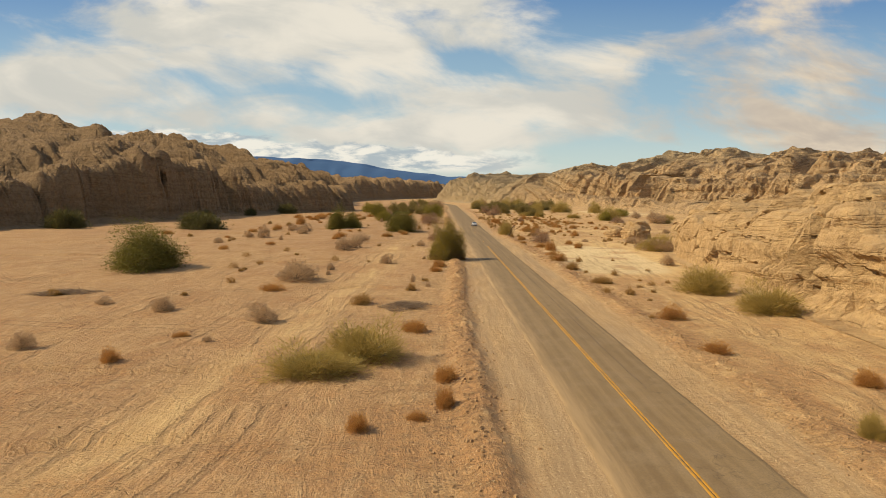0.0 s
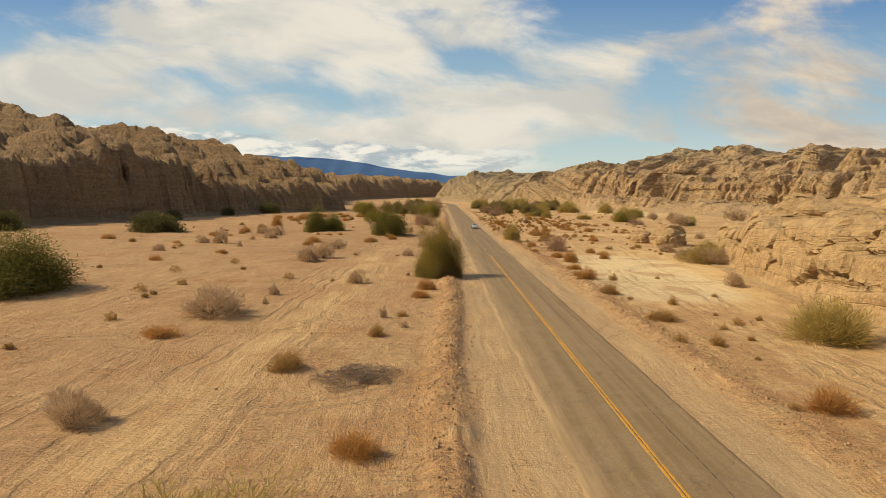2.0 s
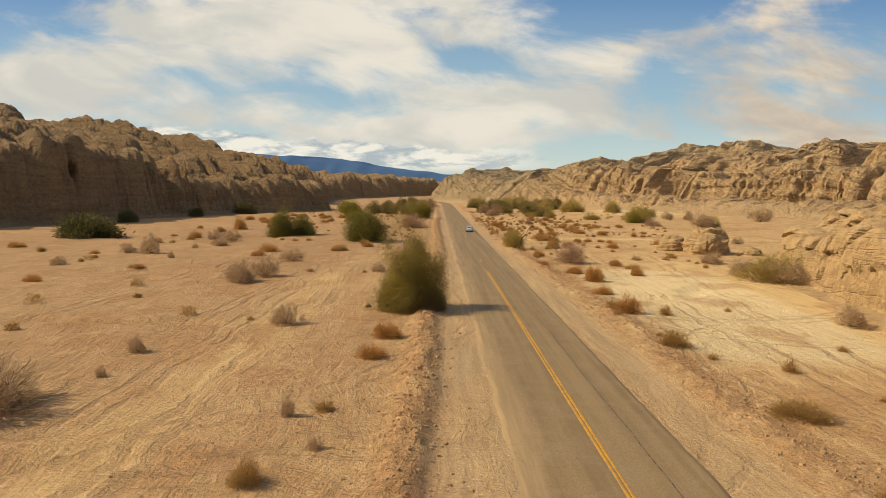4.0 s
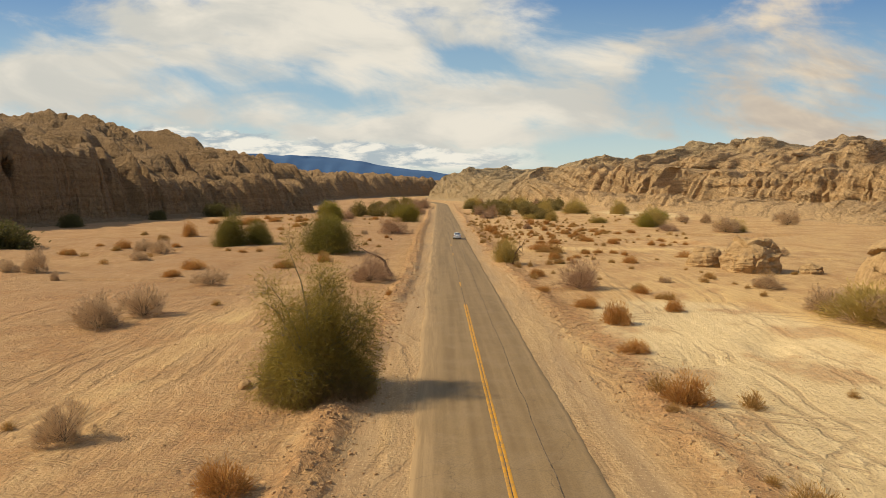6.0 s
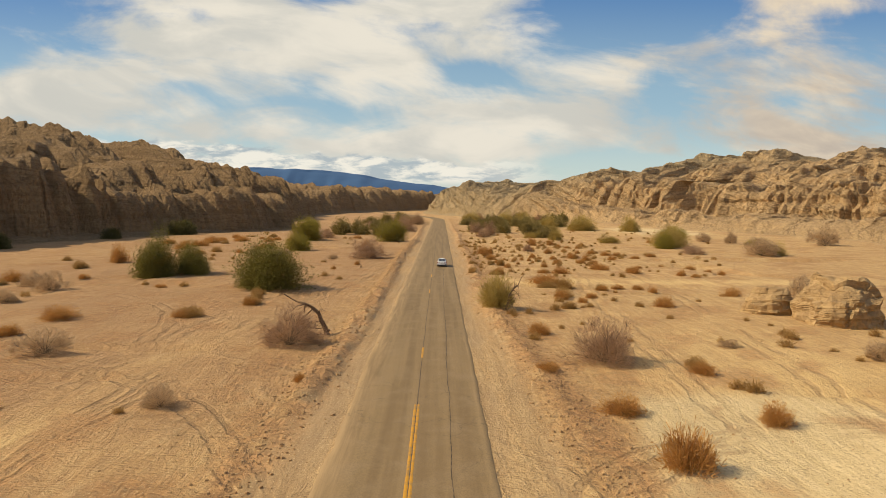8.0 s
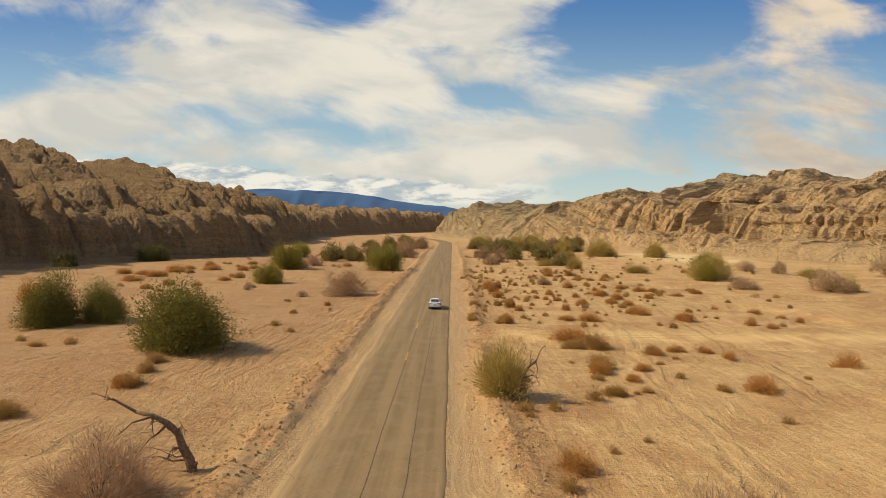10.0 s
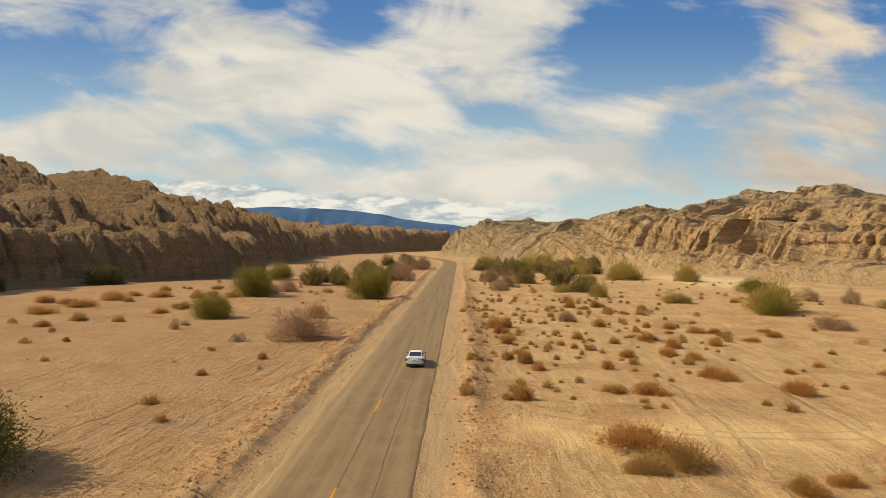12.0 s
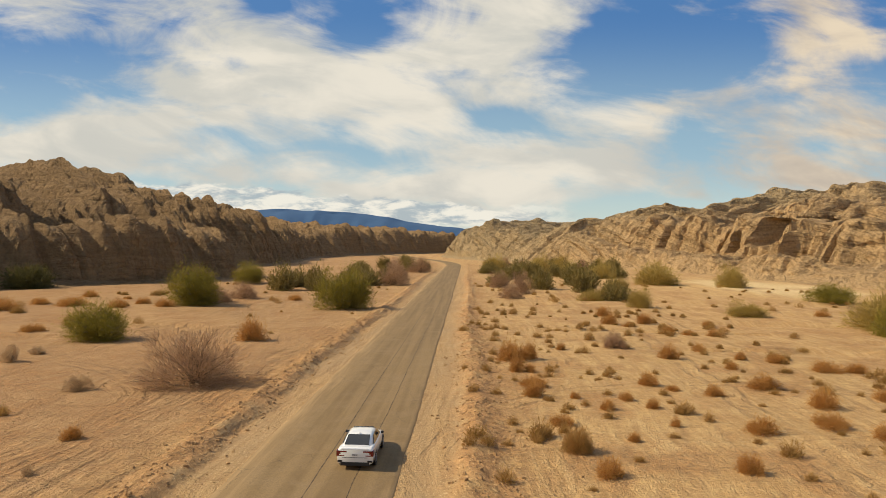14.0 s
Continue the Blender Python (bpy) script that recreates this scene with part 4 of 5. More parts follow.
thicket = Bank(plant_bank("valley_shrub", (22, 23, 24), "olive green shrub in the thicket along the valley floor", "shrub", "valley thicket", width=6.0, height=4.0, clumps=26, size=0.30,
                          leaves=2000, leaf=(0.50, 0.12), mats=(LEAF_THICKET, BARK), stem_r=0.05, radial=0.6, twigs=2, lobe=0.28))

for row in [(-44.6, 101.2, 13.6, 6.0), (-10.3, 195.9, 10.6, 6.2), (-31.6, 209.4, 8.1, 6.0), (-27.3, 212.9, 7.3, 4.3)]:
    green.put(*row)
for row in [(-20.8, 263.5, 7.9, 4.3), (71.8, 278.4, 6.8, 4.5), (-1.5, 300.6, 10.1, 7.0), (-27.0, 303.4, 10.6, 6.8), (92.8, 330.6, 11.5, 4.0), (-37.2, 361.2, 10.1, 5.6)]:
    palo.put(*row)
for row in [(-72.0, 201.2, 15.2, 5.2), (-75.9, 332.8, 10.8, 4.8)]:
    dark.put(*row)
for row in [(22.3, 32.2, 1.7, 1.3), (-8.4, 43.1, 6.8, 1.8), (-5.2, 47.2, 6.4, 2.6), (33.0, 79.6, 7.4, 3.2), (33.9, 66.1, 6.7, 2.9), (47.1, 137.5, 9.3, 3.1), (19.0, 179.1, 4.7, 3.5), (89.8, 257.7, 6.8, 2.6), (75.5, 284.4, 11.7, 5.3), (104.9, 296.2, 6.8, 2.5), (62.5, 299.9, 6.6, 2.2), (49.2, 312.1, 4.5, 3.3), (44.6, 330.8, 6.3, 2.5), (54.2, 352.0, 6.4, 3.7), (91.7, 378.9, 9.5, 5.7), (73.2, 385.7, 15.4, 6.1), (64.1, 418.2, 11.6, 5.2), (54.8, 435.2, 9.0, 5.2), (46.7, 442.9, 9.3, 5.8), (48.1, 460.0, 9.2, 6.4), (30.6, 473.0, 11.6, 6.0), (60.8, 488.0, 8.5, 6.4)]:
    olive.put(*row)
for row in [(-31.6, 49.5, 1.9, 1.4), (-18.4, 52.2, 0.9, 0.5), (-16.2, 60.1, 2.8, 1.8), (-27.5, 65.8, 2.8, 1.5), (-35.1, 69.1, 1.8, 0.8), (-1.0, 83.5, 0.6, 0.6), (-19.0, 88.4, 6.4, 2.8), (-3.1, 87.6, 0.7, 1.0), (-15.6, 94.2, 0.7, 0.7), (-16.1, 100.1, 1.4, 1.2), (39.0, 109.6, 2.8, 1.7), (-8.2, 109.8, 2.3, 1.8), (-18.8, 133.6, 4.2, 2.7), (-17.2, 138.2, 4.0, 2.5), (47.2, 134.1, 7.0, 2.7), (45.1, 141.7, 4.3, 2.4), (-3.3, 144.1, 2.1, 1.2), (-49.8, 150.1, 2.3, 1.3), (46.9, 155.8, 4.0, 1.7), (-17.7, 157.0, 4.1, 1.7), (36.7, 160.7, 1.6, 0.7), (-38.0, 160.9, 1.2, 1.5), (-43.7, 166.9, 3.4, 3.1)]:
    grey.put(row[0], row[1], 1.22 * row[2], row[3])
for row in [(-48.0, 167.4, 2.7, 1.7), (-37.1, 182.2, 3.1, 1.5), (57.4, 187.0, 5.0, 2.8), (-38.1, 192.3, 3.5, 2.5), (68.1, 193.3, 2.4, 1.6), (-42.8, 196.7, 3.7, 1.9), (-1.3, 223.5, 0.5, 0.5), (-9.0, 240.0, 1.9, 1.1), (41.8, 246.3, 2.4, 0.8), (-20.9, 250.1, 1.5, 1.6), (-21.2, 254.1, 1.6, 0.8), (86.6, 256.6, 8.6, 3.8), (92.0, 266.2, 5.8, 4.0), (34.3, 265.8, 2.4, 1.4), (123.7, 294.9, 8.3, 4.9), (77.2, 295.7, 2.5, 2.4), (99.8, 302.6, 4.4, 3.6), (93.8, 307.7, 5.2, 2.8), (-26.6, 365.6, 7.5, 3.3)]:
    grey.put(row[0], row[1], 1.22 * row[2], row[3])
for row in [(-4.0, 32.8, 1.6, 0.8), (-0.9, 34.5, 1.4, 0.4), (0.6, 36.5, 1.4, 1.1), (27.8, 40.8, 2.1, 1.1), (0.7, 41.8, 2.2, 0.9), (-23.1, 45.9, 1.8, 0.9), (21.4, 48.8, 2.1, 0.9), (-21.2, 54.0, 1.6, 0.4), (-1.9, 56.6, 2.7, 0.9), (22.9, 62.6, 3.0, 1.2), (-20.0, 79.4, 3.1, 0.8), (0.0, 98.7, 2.3, 0.8), (0.6, 104.7, 2.4, 1.1), (21.9, 115.1, 2.8, 1.4), (22.5, 126.1, 2.5, 0.8), (-43.2, 133.0, 2.5, 0.8), (23.8, 135.5, 2.7, 1.8), (30.8, 141.5, 2.3, 1.0), (23.0, 143.2, 2.4, 1.0), (-37.0, 146.8, 2.5, 0.6), (3.6, 148.8, 1.0, 0.5), (31.1, 152.0, 2.1, 0.7)]:
    rust.put(*row)
for row in [(20.3, 152.3, 2.0, 0.5), (-25.0, 163.7, 2.7, 0.9), (21.7, 165.5, 2.5, 0.9), (-25.0, 171.6, 4.5, 1.1), (-13.5, 173.2, 2.0, 0.8), (-71.9, 176.0, 4.0, 1.0), (-8.7, 180.9, 2.1, 0.9), (38.6, 182.0, 3.2, 1.0), (29.7, 184.4, 1.5, 0.6), (27.8, 187.0, 2.2, 1.1), (31.7, 188.4, 1.9, 0.6), (50.5, 191.1, 3.5, 1.2), (41.0, 193.2, 1.4, 0.7), (34.7, 194.8, 1.8, 0.7), (39.9, 196.1, 1.8, 0.6), (37.2, 196.4, 2.0, 0.6), (28.3, 202.7, 5.0, 1.2), (53.8, 211.5, 1.7, 0.6), (22.5, 213.5, 1.9, 1.1), (52.4, 213.9, 1.8, 0.9), (33.0, 216.5, 3.0, 1.0), (30.2, 216.5, 2.1, 0.7)]:
    rust.put(*row)
for row in [(45.4, 217.2, 3.3, 1.1), (61.9, 220.4, 1.6, 0.7), (-5.7, 220.8, 1.0, 0.6), (59.9, 221.5, 1.7, 0.8), (41.2, 223.0, 4.2, 1.0), (58.4, 225.8, 2.3, 0.7), (25.1, 225.6, 1.6, 0.8), (49.1, 225.9, 1.5, 0.5), (31.9, 226.4, 1.4, 0.9), (-47.4, 230.1, 4.4, 2.8), (24.2, 229.3, 1.7, 1.0), (-2.7, 229.1, 1.2, 0.7), (27.6, 231.0, 0.8, 0.5), (55.3, 232.3, 1.8, 0.6), (42.3, 232.6, 2.2, 0.8), (35.5, 233.5, 2.2, 0.9), (24.1, 234.0, 1.7, 0.6), (30.9, 234.3, 0.7, 0.5), (40.4, 235.0, 2.4, 0.8), (27.6, 238.0, 1.2, 0.7), (30.8, 238.8, 1.2, 0.6), (42.5, 239.8, 2.5, 1.1)]:
    rust.put(*row)
for row in [(29.6, 241.0, 1.2, 0.6), (26.0, 241.2, 0.8, 0.5), (23.2, 241.6, 1.8, 1.0), (48.4, 242.4, 2.4, 0.8), (36.3, 242.9, 1.4, 0.8), (33.8, 244.2, 1.2, 0.4), (23.5, 245.0, 2.6, 0.7), (41.1, 245.7, 2.5, 1.0), (54.4, 245.9, 2.2, 0.6), (32.4, 246.0, 1.7, 1.0), (59.3, 250.5, 2.4, 0.8), (22.7, 250.6, 1.3, 1.2), (23.8, 250.6, 1.1, 0.7), (49.8, 253.1, 2.9, 0.9), (52.3, 253.0, 2.0, 0.8), (42.0, 253.8, 1.5, 0.6), (22.6, 256.2, 3.1, 1.7), (24.4, 256.9, 1.8, 1.5), (47.5, 257.4, 2.4, 0.8), (37.9, 258.6, 2.2, 1.2), (44.7, 258.5, 1.1, 0.8), (-34.0, 260.2, 2.3, 0.9)]:
    rust.put(*row)
for row in [(28.2, 262.8, 1.2, 0.7), (42.5, 263.7, 2.0, 0.8), (-4.8, 264.9, 3.0, 2.3), (-49.5, 265.8, 5.0, 1.2), (-49.0, 276.4, 5.5, 1.4), (48.4, 275.3, 1.9, 0.8), (45.8, 276.4, 1.9, 0.6), (43.5, 277.2, 2.2, 1.0), (-59.5, 282.9, 3.9, 1.3), (40.3, 283.9, 2.1, 0.5), (51.2, 284.8, 1.8, 0.9), (38.3, 286.2, 2.4, 1.4), (43.2, 286.9, 2.2, 1.4), (-50.9, 290.3, 6.2, 1.5), (39.5, 296.4, 2.7, 1.5), (-45.0, 298.2, 5.5, 1.4), (-50.9, 299.3, 3.9, 1.0), (75.6, 302.0, 3.3, 0.8), (-13.1, 315.1, 3.1, 1.0)]:
    rust.put(*row)
for row in [(-8.1, 70.3, 2.8, 1.0), (-3.0, 80.1, 1.5, 0.8), (22.4, 87.7, 3.4, 0.8), (21.5, 102.4, 2.5, 1.0), (31.2, 153.8, 2.2, 0.7), (-12.7, 173.6, 2.8, 0.9), (27.2, 180.2, 2.1, 0.7), (-8.6, 181.7, 2.1, 0.8), (-9.4, 185.9, 1.8, 0.8), (28.3, 189.1, 2.5, 1.1), (-10.2, 189.6, 2.2, 0.8), (34.6, 195.5, 1.9, 0.7), (27.6, 198.0, 3.0, 1.1), (30.4, 199.8, 3.1, 1.3), (24.1, 229.0, 1.8, 1.1)]:
    ochre.put(*row)
for row in [(24.9, 155.1, 4.9, 3.2), (0.3, 160.6, 5.5, 2.8), (-2.2, 243.5, 7.7, 3.9), (72.1, 260.1, 6.0, 2.0), (34.0, 264.4, 2.6, 1.6), (-26.6, 308.8, 7.7, 2.8), (-23.0, 316.3, 5.6, 3.0), (27.9, 328.4, 5.4, 2.5), (26.9, 361.0, 5.8, 3.9), (-0.4, 363.4, 8.2, 5.4), (1.6, 439.9, 9.2, 5.7)]:
    pink.put(row[0], row[1], 1.18 * row[2], 1.12 * row[3])
for row in [(-112.0, 200.0, 13.0, 5.5), (-92.0, 262.0, 7.0, 3.5), (-86.0, 305.0, 6.0, 3.2)]:
    dark.put(*row)
# low dry shrubs towards the foot of the western cliffs
band = np.random.default_rng(75)
for i in range(26):
    y = 165 + 160 * band.random()
    size = 1.6 + 2.0 * band.random()
    (ochre if i % 3 == 0 else rust).put(float(-24 - (40 - 0.07 * (y - 165)) * band.random()), float(y), float(size), float(size * (0.28 + 0.12 * band.random())))
# thickets along the far valley floor, and the many small shrubs of the flats
spots = np.random.default_rng(71)
for i in range(70):
    y = 330 + 210 * spots.random()
    x = road_x(y) + (14 + 60 * spots.random() * (0.4 + (y - 330) / 250)) if i % 3 else road_x(y) - 12 - 26 * spots.random()
    (pink if i % 7 == 3 else thicket).put(float(x), float(y), 5 + 5 * spots.random(), 3 + 2.6 * spots.random())
small = []
for i in range(170):
    y = 211 + 95 * spots.random()
    size = 0.5 + 1.1 * spots.random() ** 2
    small.append((road_x(y) + 6.5 + 34 * spots.random() ** 1.4, y, size, size * (0.4 + 0.25 * spots.random())))
for i in range(330):
    y = 60 + 320 * spots.random() ** 0.7
    if i % 4:
        x = road_x(y) + 9 + (y / 4.2) * spots.random() ** 1.5
        if 118 < y < 146 or 200 < y < 211 or y < 150 and x > 34:
            continue
    else:
        x = road_x(y) - 10 - 55 * spots.random()
    size = 0.7 + 1.0 * spots.random() ** 2
    small.append((x, y, size, size * (0.4 + 0.2 * spots.random())))
small.sort(key=lambda row: abs(row[0] - 12) + 0.25 * abs(row[1] - 200))
for x, y, width, height in small[:280]:
    tiny.put(float(x), float(y), width, height)


def far_scrub(rows, seed):
    """The outlying small shrubs as one mesh of twigs."""
    rng = np.random.default_rng(seed)
    pos, ways = [], []
    for x, y, width, height in rows:
        n = 260
        d = rng.normal(size=(n, 3))
        d[:, 2] = np.abs(d[:, 2])
        d /= np.linalg.norm(d, axis=1)[:, None]
        r = (rng.random(n) ** 0.4 * (0.75 + 0.4 * rng.random(n)))[:, None]
        z = float(ground_height(np.array([x]), np.array([y]))[0])
        pos.append(np.array([x, y, max(z, 0)]) + d * r * np.array([0.55 * width, 0.55 * width, 1.1 * height]))
        ways.append(d + 0.5 * rng.normal(size=(n, 3)) + np.array([0, 0, 0.5]))
    v, f = blades(np.concatenate(pos), np.concatenate(ways), 0.20, 0.045, rng)
    tagged(new("scrub", soup_mesh("scrub", v, f, LEAF_OCHRE)), "scattered small dry brown shrubs on the flats", "scrub", kind="stuff")


far_scrub(small[280:], 73)

# the big feathery tree beside the road
TREE_LEAF = leaf_material("palo_verde_twig", rgb(0.23, 0.175, 0.028), rgb(0.42, 0.305, 0.07))
tree = shrub("palo_verde_tree", 30, 8.2, 7.6, 100, 0.19, 84000, (0.24, 0.017), (TREE_LEAF, BARK_GREEN), stem_r=0.06, upright=-0.15, low=0.0, hollow=0.55, stray=0.34, lobe=0.36, radial=0.25, twigs=8)
tagged(tree, "large feathery green palo verde tree beside the road", "tree")
inner = np.random.default_rng(77)
n = 16000
a, r = inner.random(n) * 2 * math.pi, 3.2 * np.sqrt(inner.random(n))
pts = np.stack([r * np.cos(a), r * np.sin(a), 0.1 + (4.4 - 1.1 * r) * inner.random(n)], -1)
v, f = blades(pts, inner.normal(size=(n, 3)) + np.array([0, 0, -0.8]), 0.30, 0.016, inner)
part("dry_twig_mass", soup_mesh("dry_twig_mass", v, f, leaf_material("dry_inner_twig", rgb(0.12, 0.075, 0.028), rgb(0.25, 0.155, 0.06))), tree, "brown dry twigs inside the crown")
tree.matrix_basis = pose(2.0, 116.6, -0.05, 0, 0, 40)


# ---- dead wood ----
def dead_trunk(name, x, y, turn, size, seed, label):
    rng = np.random.default_rng(seed)
    paths = []
    trunk = np.array([(0.12, 0, -0.1), (0.0, 0.02, 0.45), (-0.32, 0.08, 1.0), (-0.50, 0.12, 1.55), (-0.92, 0.10, 2.0), (-1.5, 0.05, 2.35), (-2.2, 0.0, 2.55)]) * size
    paths.append((trunk, 0.24 * size, 0.08 * size))
    paths.append((np.array([(0.1, 0, -0.1), (0.22, -0.05, 0.25), (0.34, -0.12, 0.34)]) * size, 0.15 * size, 0.07 * size))
    for i in range(13):
        p = trunk[1 + i % 6]
        d = rng.normal(size=3) * 0.55 + np.array([-0.75, 0, 0.12])
        q = p + d * size * (0.5 + 0.5 * rng.random())
        r = q + (d + rng.normal(size=3) * 0.5 + np.array([-0.2, 0, -0.5])) * size * 0.45
        for v_ in (q, r):
            v_[2] = max(v_[2], 0.15)
        paths.append((np.array([p, (p + q) / 2 + rng.normal(size=3) * 0.08, q, r]), 0.065 * size, 0.012 * size))
        for k in range(3):
            s_ = q + (r - q) * rng.random()
            e_ = s_ + rng.normal(size=3) * 0.28 * size + np.array([-0.2, 0, -0.05])
            e_[2] = max(e_[2], 0.1)
            paths.append((np.array([s_, (s_ + e_) / 2 + rng.normal(size=3) * 0.03, e_]), 0.022 * size, 0.006 * size))
    v, f = tubes(paths, 6)
    ob = new(name, soup_mesh(name, v, f, DEADWOOD, True))
    ob.matrix_basis = pose(x, y, 0, 0, 0, turn)
    return tagged(ob, label, "dead tree")


dead_trunk("dead_trunk", 2.5, 165.0, 5, 1.15, 41, "bent dark dead trunk with broken limbs beside a bush")
dead_trunk("dead_trunk", 20.0, 178.0, 178, 1.1, 42, "twisted dark dead trunk leaning out of a green bush").scale.x = 0.5


def brush_mat(x, y, width, depth, seed):
    rng = np.random.default_rng(seed)
    n = 1500
    a = rng.random(n) * 2 * math.pi
    r = rng.random(n) ** 0.6 * (0.75 + 0.22 * np.sin(2 * a + seed) + 0.16 * np.sin(5 * a))
    pos = np.stack([r * np.cos(a) * width / 2, r * np.sin(a) * depth / 2, 0.05 + 0.45 * (1 - r ** 2) * rng.random(n)], -1)
    v, f = blades(pos, rng.normal(size=(n, 3)) * np.array([1, 1, 0.25]), 0.55, 0.03, rng)
    me = soup_mesh("brush_mat", v, f, bpy.data.materials["grey_dead_twig"])
    ob = new("brush_mat", me)
    ob.matrix_basis = pose(x, y, 0.0, 0, 0, 20)
    tagged(ob, "flattened mat of grey dead brush on the sand", "dead brush")


leaf_material("grey_dead_twig", rgb(0.21, 0.145, 0.09), rgb(0.36, 0.26, 0.17))
brush_mat(-3.2, 68.4, 6.0, 6.5, 51)
brush_mat(-43.0, 75.5, 8.0, 5.0, 52)


# ---- rocks ----
def boulder(name, x, y, size, seed, mat, label, sink=0.12):
    bm = bmesh.new()
    bmesh.ops.create_icosphere(bm, subdivisions=5 if size[0] > 2 else 3, radius=1)
    for v in bm.verts:
        p = v.co.copy()
        n_ = noise.fractal(p * 1.3 + Vector((seed, 0, 0)), 0.8, 2.0, 5)
        cell = noise.cell(p * 2.2 + Vector((0, seed, 0)))
        bedz = abs(((p.z * 3.2 + 0.6 * p.x) % 1.0) - 0.5)
        v.co = p * (1 + 0.15 * n_ + 0.08 * (cell - 0.5) + 0.09 * bedz)
        v.co = Vector((v.co.x * size[0] / 2, v.co.y * size[1] / 2, (max(v.co.z, -0.35) + sink) * size[2] / 1.35))
    me = bpy.data.meshes.new(name)
    bm.to_mesh(me)
    bm.free()
    me.materials.append(mat)
    ob = new(name, me)
    ob.matrix_basis = pose(x, y, 0, 0, 0, seed * 31)
    return tagged(ob, label, "rock")


boulder("boulder", 52.8, 172.5, (9.2, 7.4, 5.8), 3, ROCK_NEAR, "large cracked tan sandstone boulder on the flat")
boulder("boulder", 48.8, 178.0, (5.2, 4.6, 3.4), 5, ROCK_NEAR, "smaller tan sandstone block beside a boulder")
boulder("boulder", 60.0, 170.0, (3.4, 3.0, 1.6), 7, ROCK_NEAR, "low tan sandstone block half sunk in sand")
boulder("rock", -2.3, 117.5, (0.9, 0.8, 0.55), 9, STONE, "pale rounded rock beside the tree")


def gravel(name, seed, count, place_of, size, label):
    """Loose stones as one mesh of many small blocks."""
    rng = np.random.default_rng(seed)
    cube = np.array([(-1, -1, -1), (1, -1, -1), (1, 1, -1), (-1, 1, -1), (-.7, -.6, 1), (.7, -.7, 1), (.6, .7, 1), (-.7, .6, 1)], float)
    quad = np.array([(0, 1, 5, 4), (1, 2, 6, 5), (2, 3, 7, 6), (3, 0, 4, 7), (4, 5, 6, 7)])
    x, y = place_of(rng, count)
    z = ground_height(x, y)
    a = rng.random(count) * 6.283
    s = size * (0.4 + 1.2 * rng.random(count) ** 3)
    P = cube[None] * (1 + 0.35 * rng.normal(size=(count, 8, 3)) * 0.6)
    P = P * s[:, None, None] * np.array([1, 0.8, 0.55])
    c, n_ = np.cos(a)[:, None], np.sin(a)[:, None]
    V = np.stack([P[..., 0] * c - P[..., 1] * n_ + x[:, None], P[..., 0] * n_ + P[..., 1] * c + y[:, None], P[..., 2] + z[:, None] + 0.02], -1).reshape(-1, 3)
    F = (quad[None] + 8 * np.arange(count)[:, None, None]).reshape(-1, 4)
    tagged(new(name, soup_mesh(name, V.tolist(), F.tolist(), STONE)), label, "gravel", kind="stuff")


def beside_road(rng, n):
    y = 15 + 285 * rng.random(n)
    west = rng.random(n) < 0.5
    x = road_x(y) + np.where(west, -7.7 + 0.9 * smooth(y, 100, 170) - 1.6 * smooth(y, 105, 55) + 1.0 * rng.normal(size=n), 9.2 - 1.8 * smooth(y, 120, 200) + 1.2 * rng.normal(size=n))
    return x, y


def on_flats(rng, n):
    y = 15 + 270 * rng.random(n)
    side = rng.random(n) < 0.5
    x = np.where(side, road_x(y) - 9 - 34 * rng.random(n) ** 1.6, road_x(y) + 9 + 42 * rng.random(n) ** 1.4)
    return x, y


gravel("gravel", 61, 11000, beside_road, 0.075, "loose clods and stones on the graded soil beside the road")
gravel("gravel", 62, 3000, on_flats, 0.06, "scattered small stones on the sand")


# ---- car ----
WHITE = plain_material("white_car_paint", (0.80, 0.80, 0.78), 0.25, 0.0, 1.0, 0.02)
GLASS = plain_material("dark_tinted_glass", (0.012, 0.013, 0.015), 0.06, 0.0, 0.6, 0.02)
RUBBER = plain_material("tyre_rubber", (0.018, 0.018, 0.019), 0.8)
ALLOY = plain_material("alloy_rim", (0.45, 0.45, 0.46), 0.35, 0.9)
RED = plain_material("red_tail_lens", (0.22, 0.012, 0.012), 0.15, 0.0, 0.8)
TRIM = plain_material("black_plastic_trim", (0.02, 0.02, 0.022), 0.55)
PLATE = plain_material("white_plate", (0.62, 0.62, 0.60), 0.5)


def mesh_of(name, bm, mat, smooth_=False):
    bmesh.ops.recalc_face_normals(bm, faces=bm.faces)
    me = bpy.data.meshes.new(name)
    bm.to_mesh(me)
    bm.free()
    me.materials.append(mat)
    if smooth_:
        for p in me.polygons:
            p.use_smooth = True
    return me


def loft(sections):
    bm = bmesh.new()
    rings = [[bm.verts.new(p) for p in sec] for sec in sections]
    for a, b in zip(rings, rings[1:]):
        for i in range(len(a)):
            j = (i + 1) % len(a)
            bm.faces.new((a[i], a[j], b[j], b[i]))
    bm.faces.new(rings[0][::-1])
    bm.faces.new(rings[-1])
    return bm


def box(bm, lo, hi):
    r = bmesh.ops.create_cube(bm, size=1)
    for v in r["verts"]:
        v.co = Vector([(lo[k] + hi[k]) / 2 + v.co[k] * (hi[k] - lo[k]) for k in range(3)])
    return r


def body_section(y, half, low, belt, tuck):
    right = [(half * 0.80, y, low), (half * 0.97, y, low + 0.10), (half, y, low + 0.33), (half * 0.985, y, belt - 0.14), (half * 0.93, y, belt - 0.03), (half * tuck, y, belt)]
    return right + [(-x, y_, z) for x, y_, z in right[::-1]]


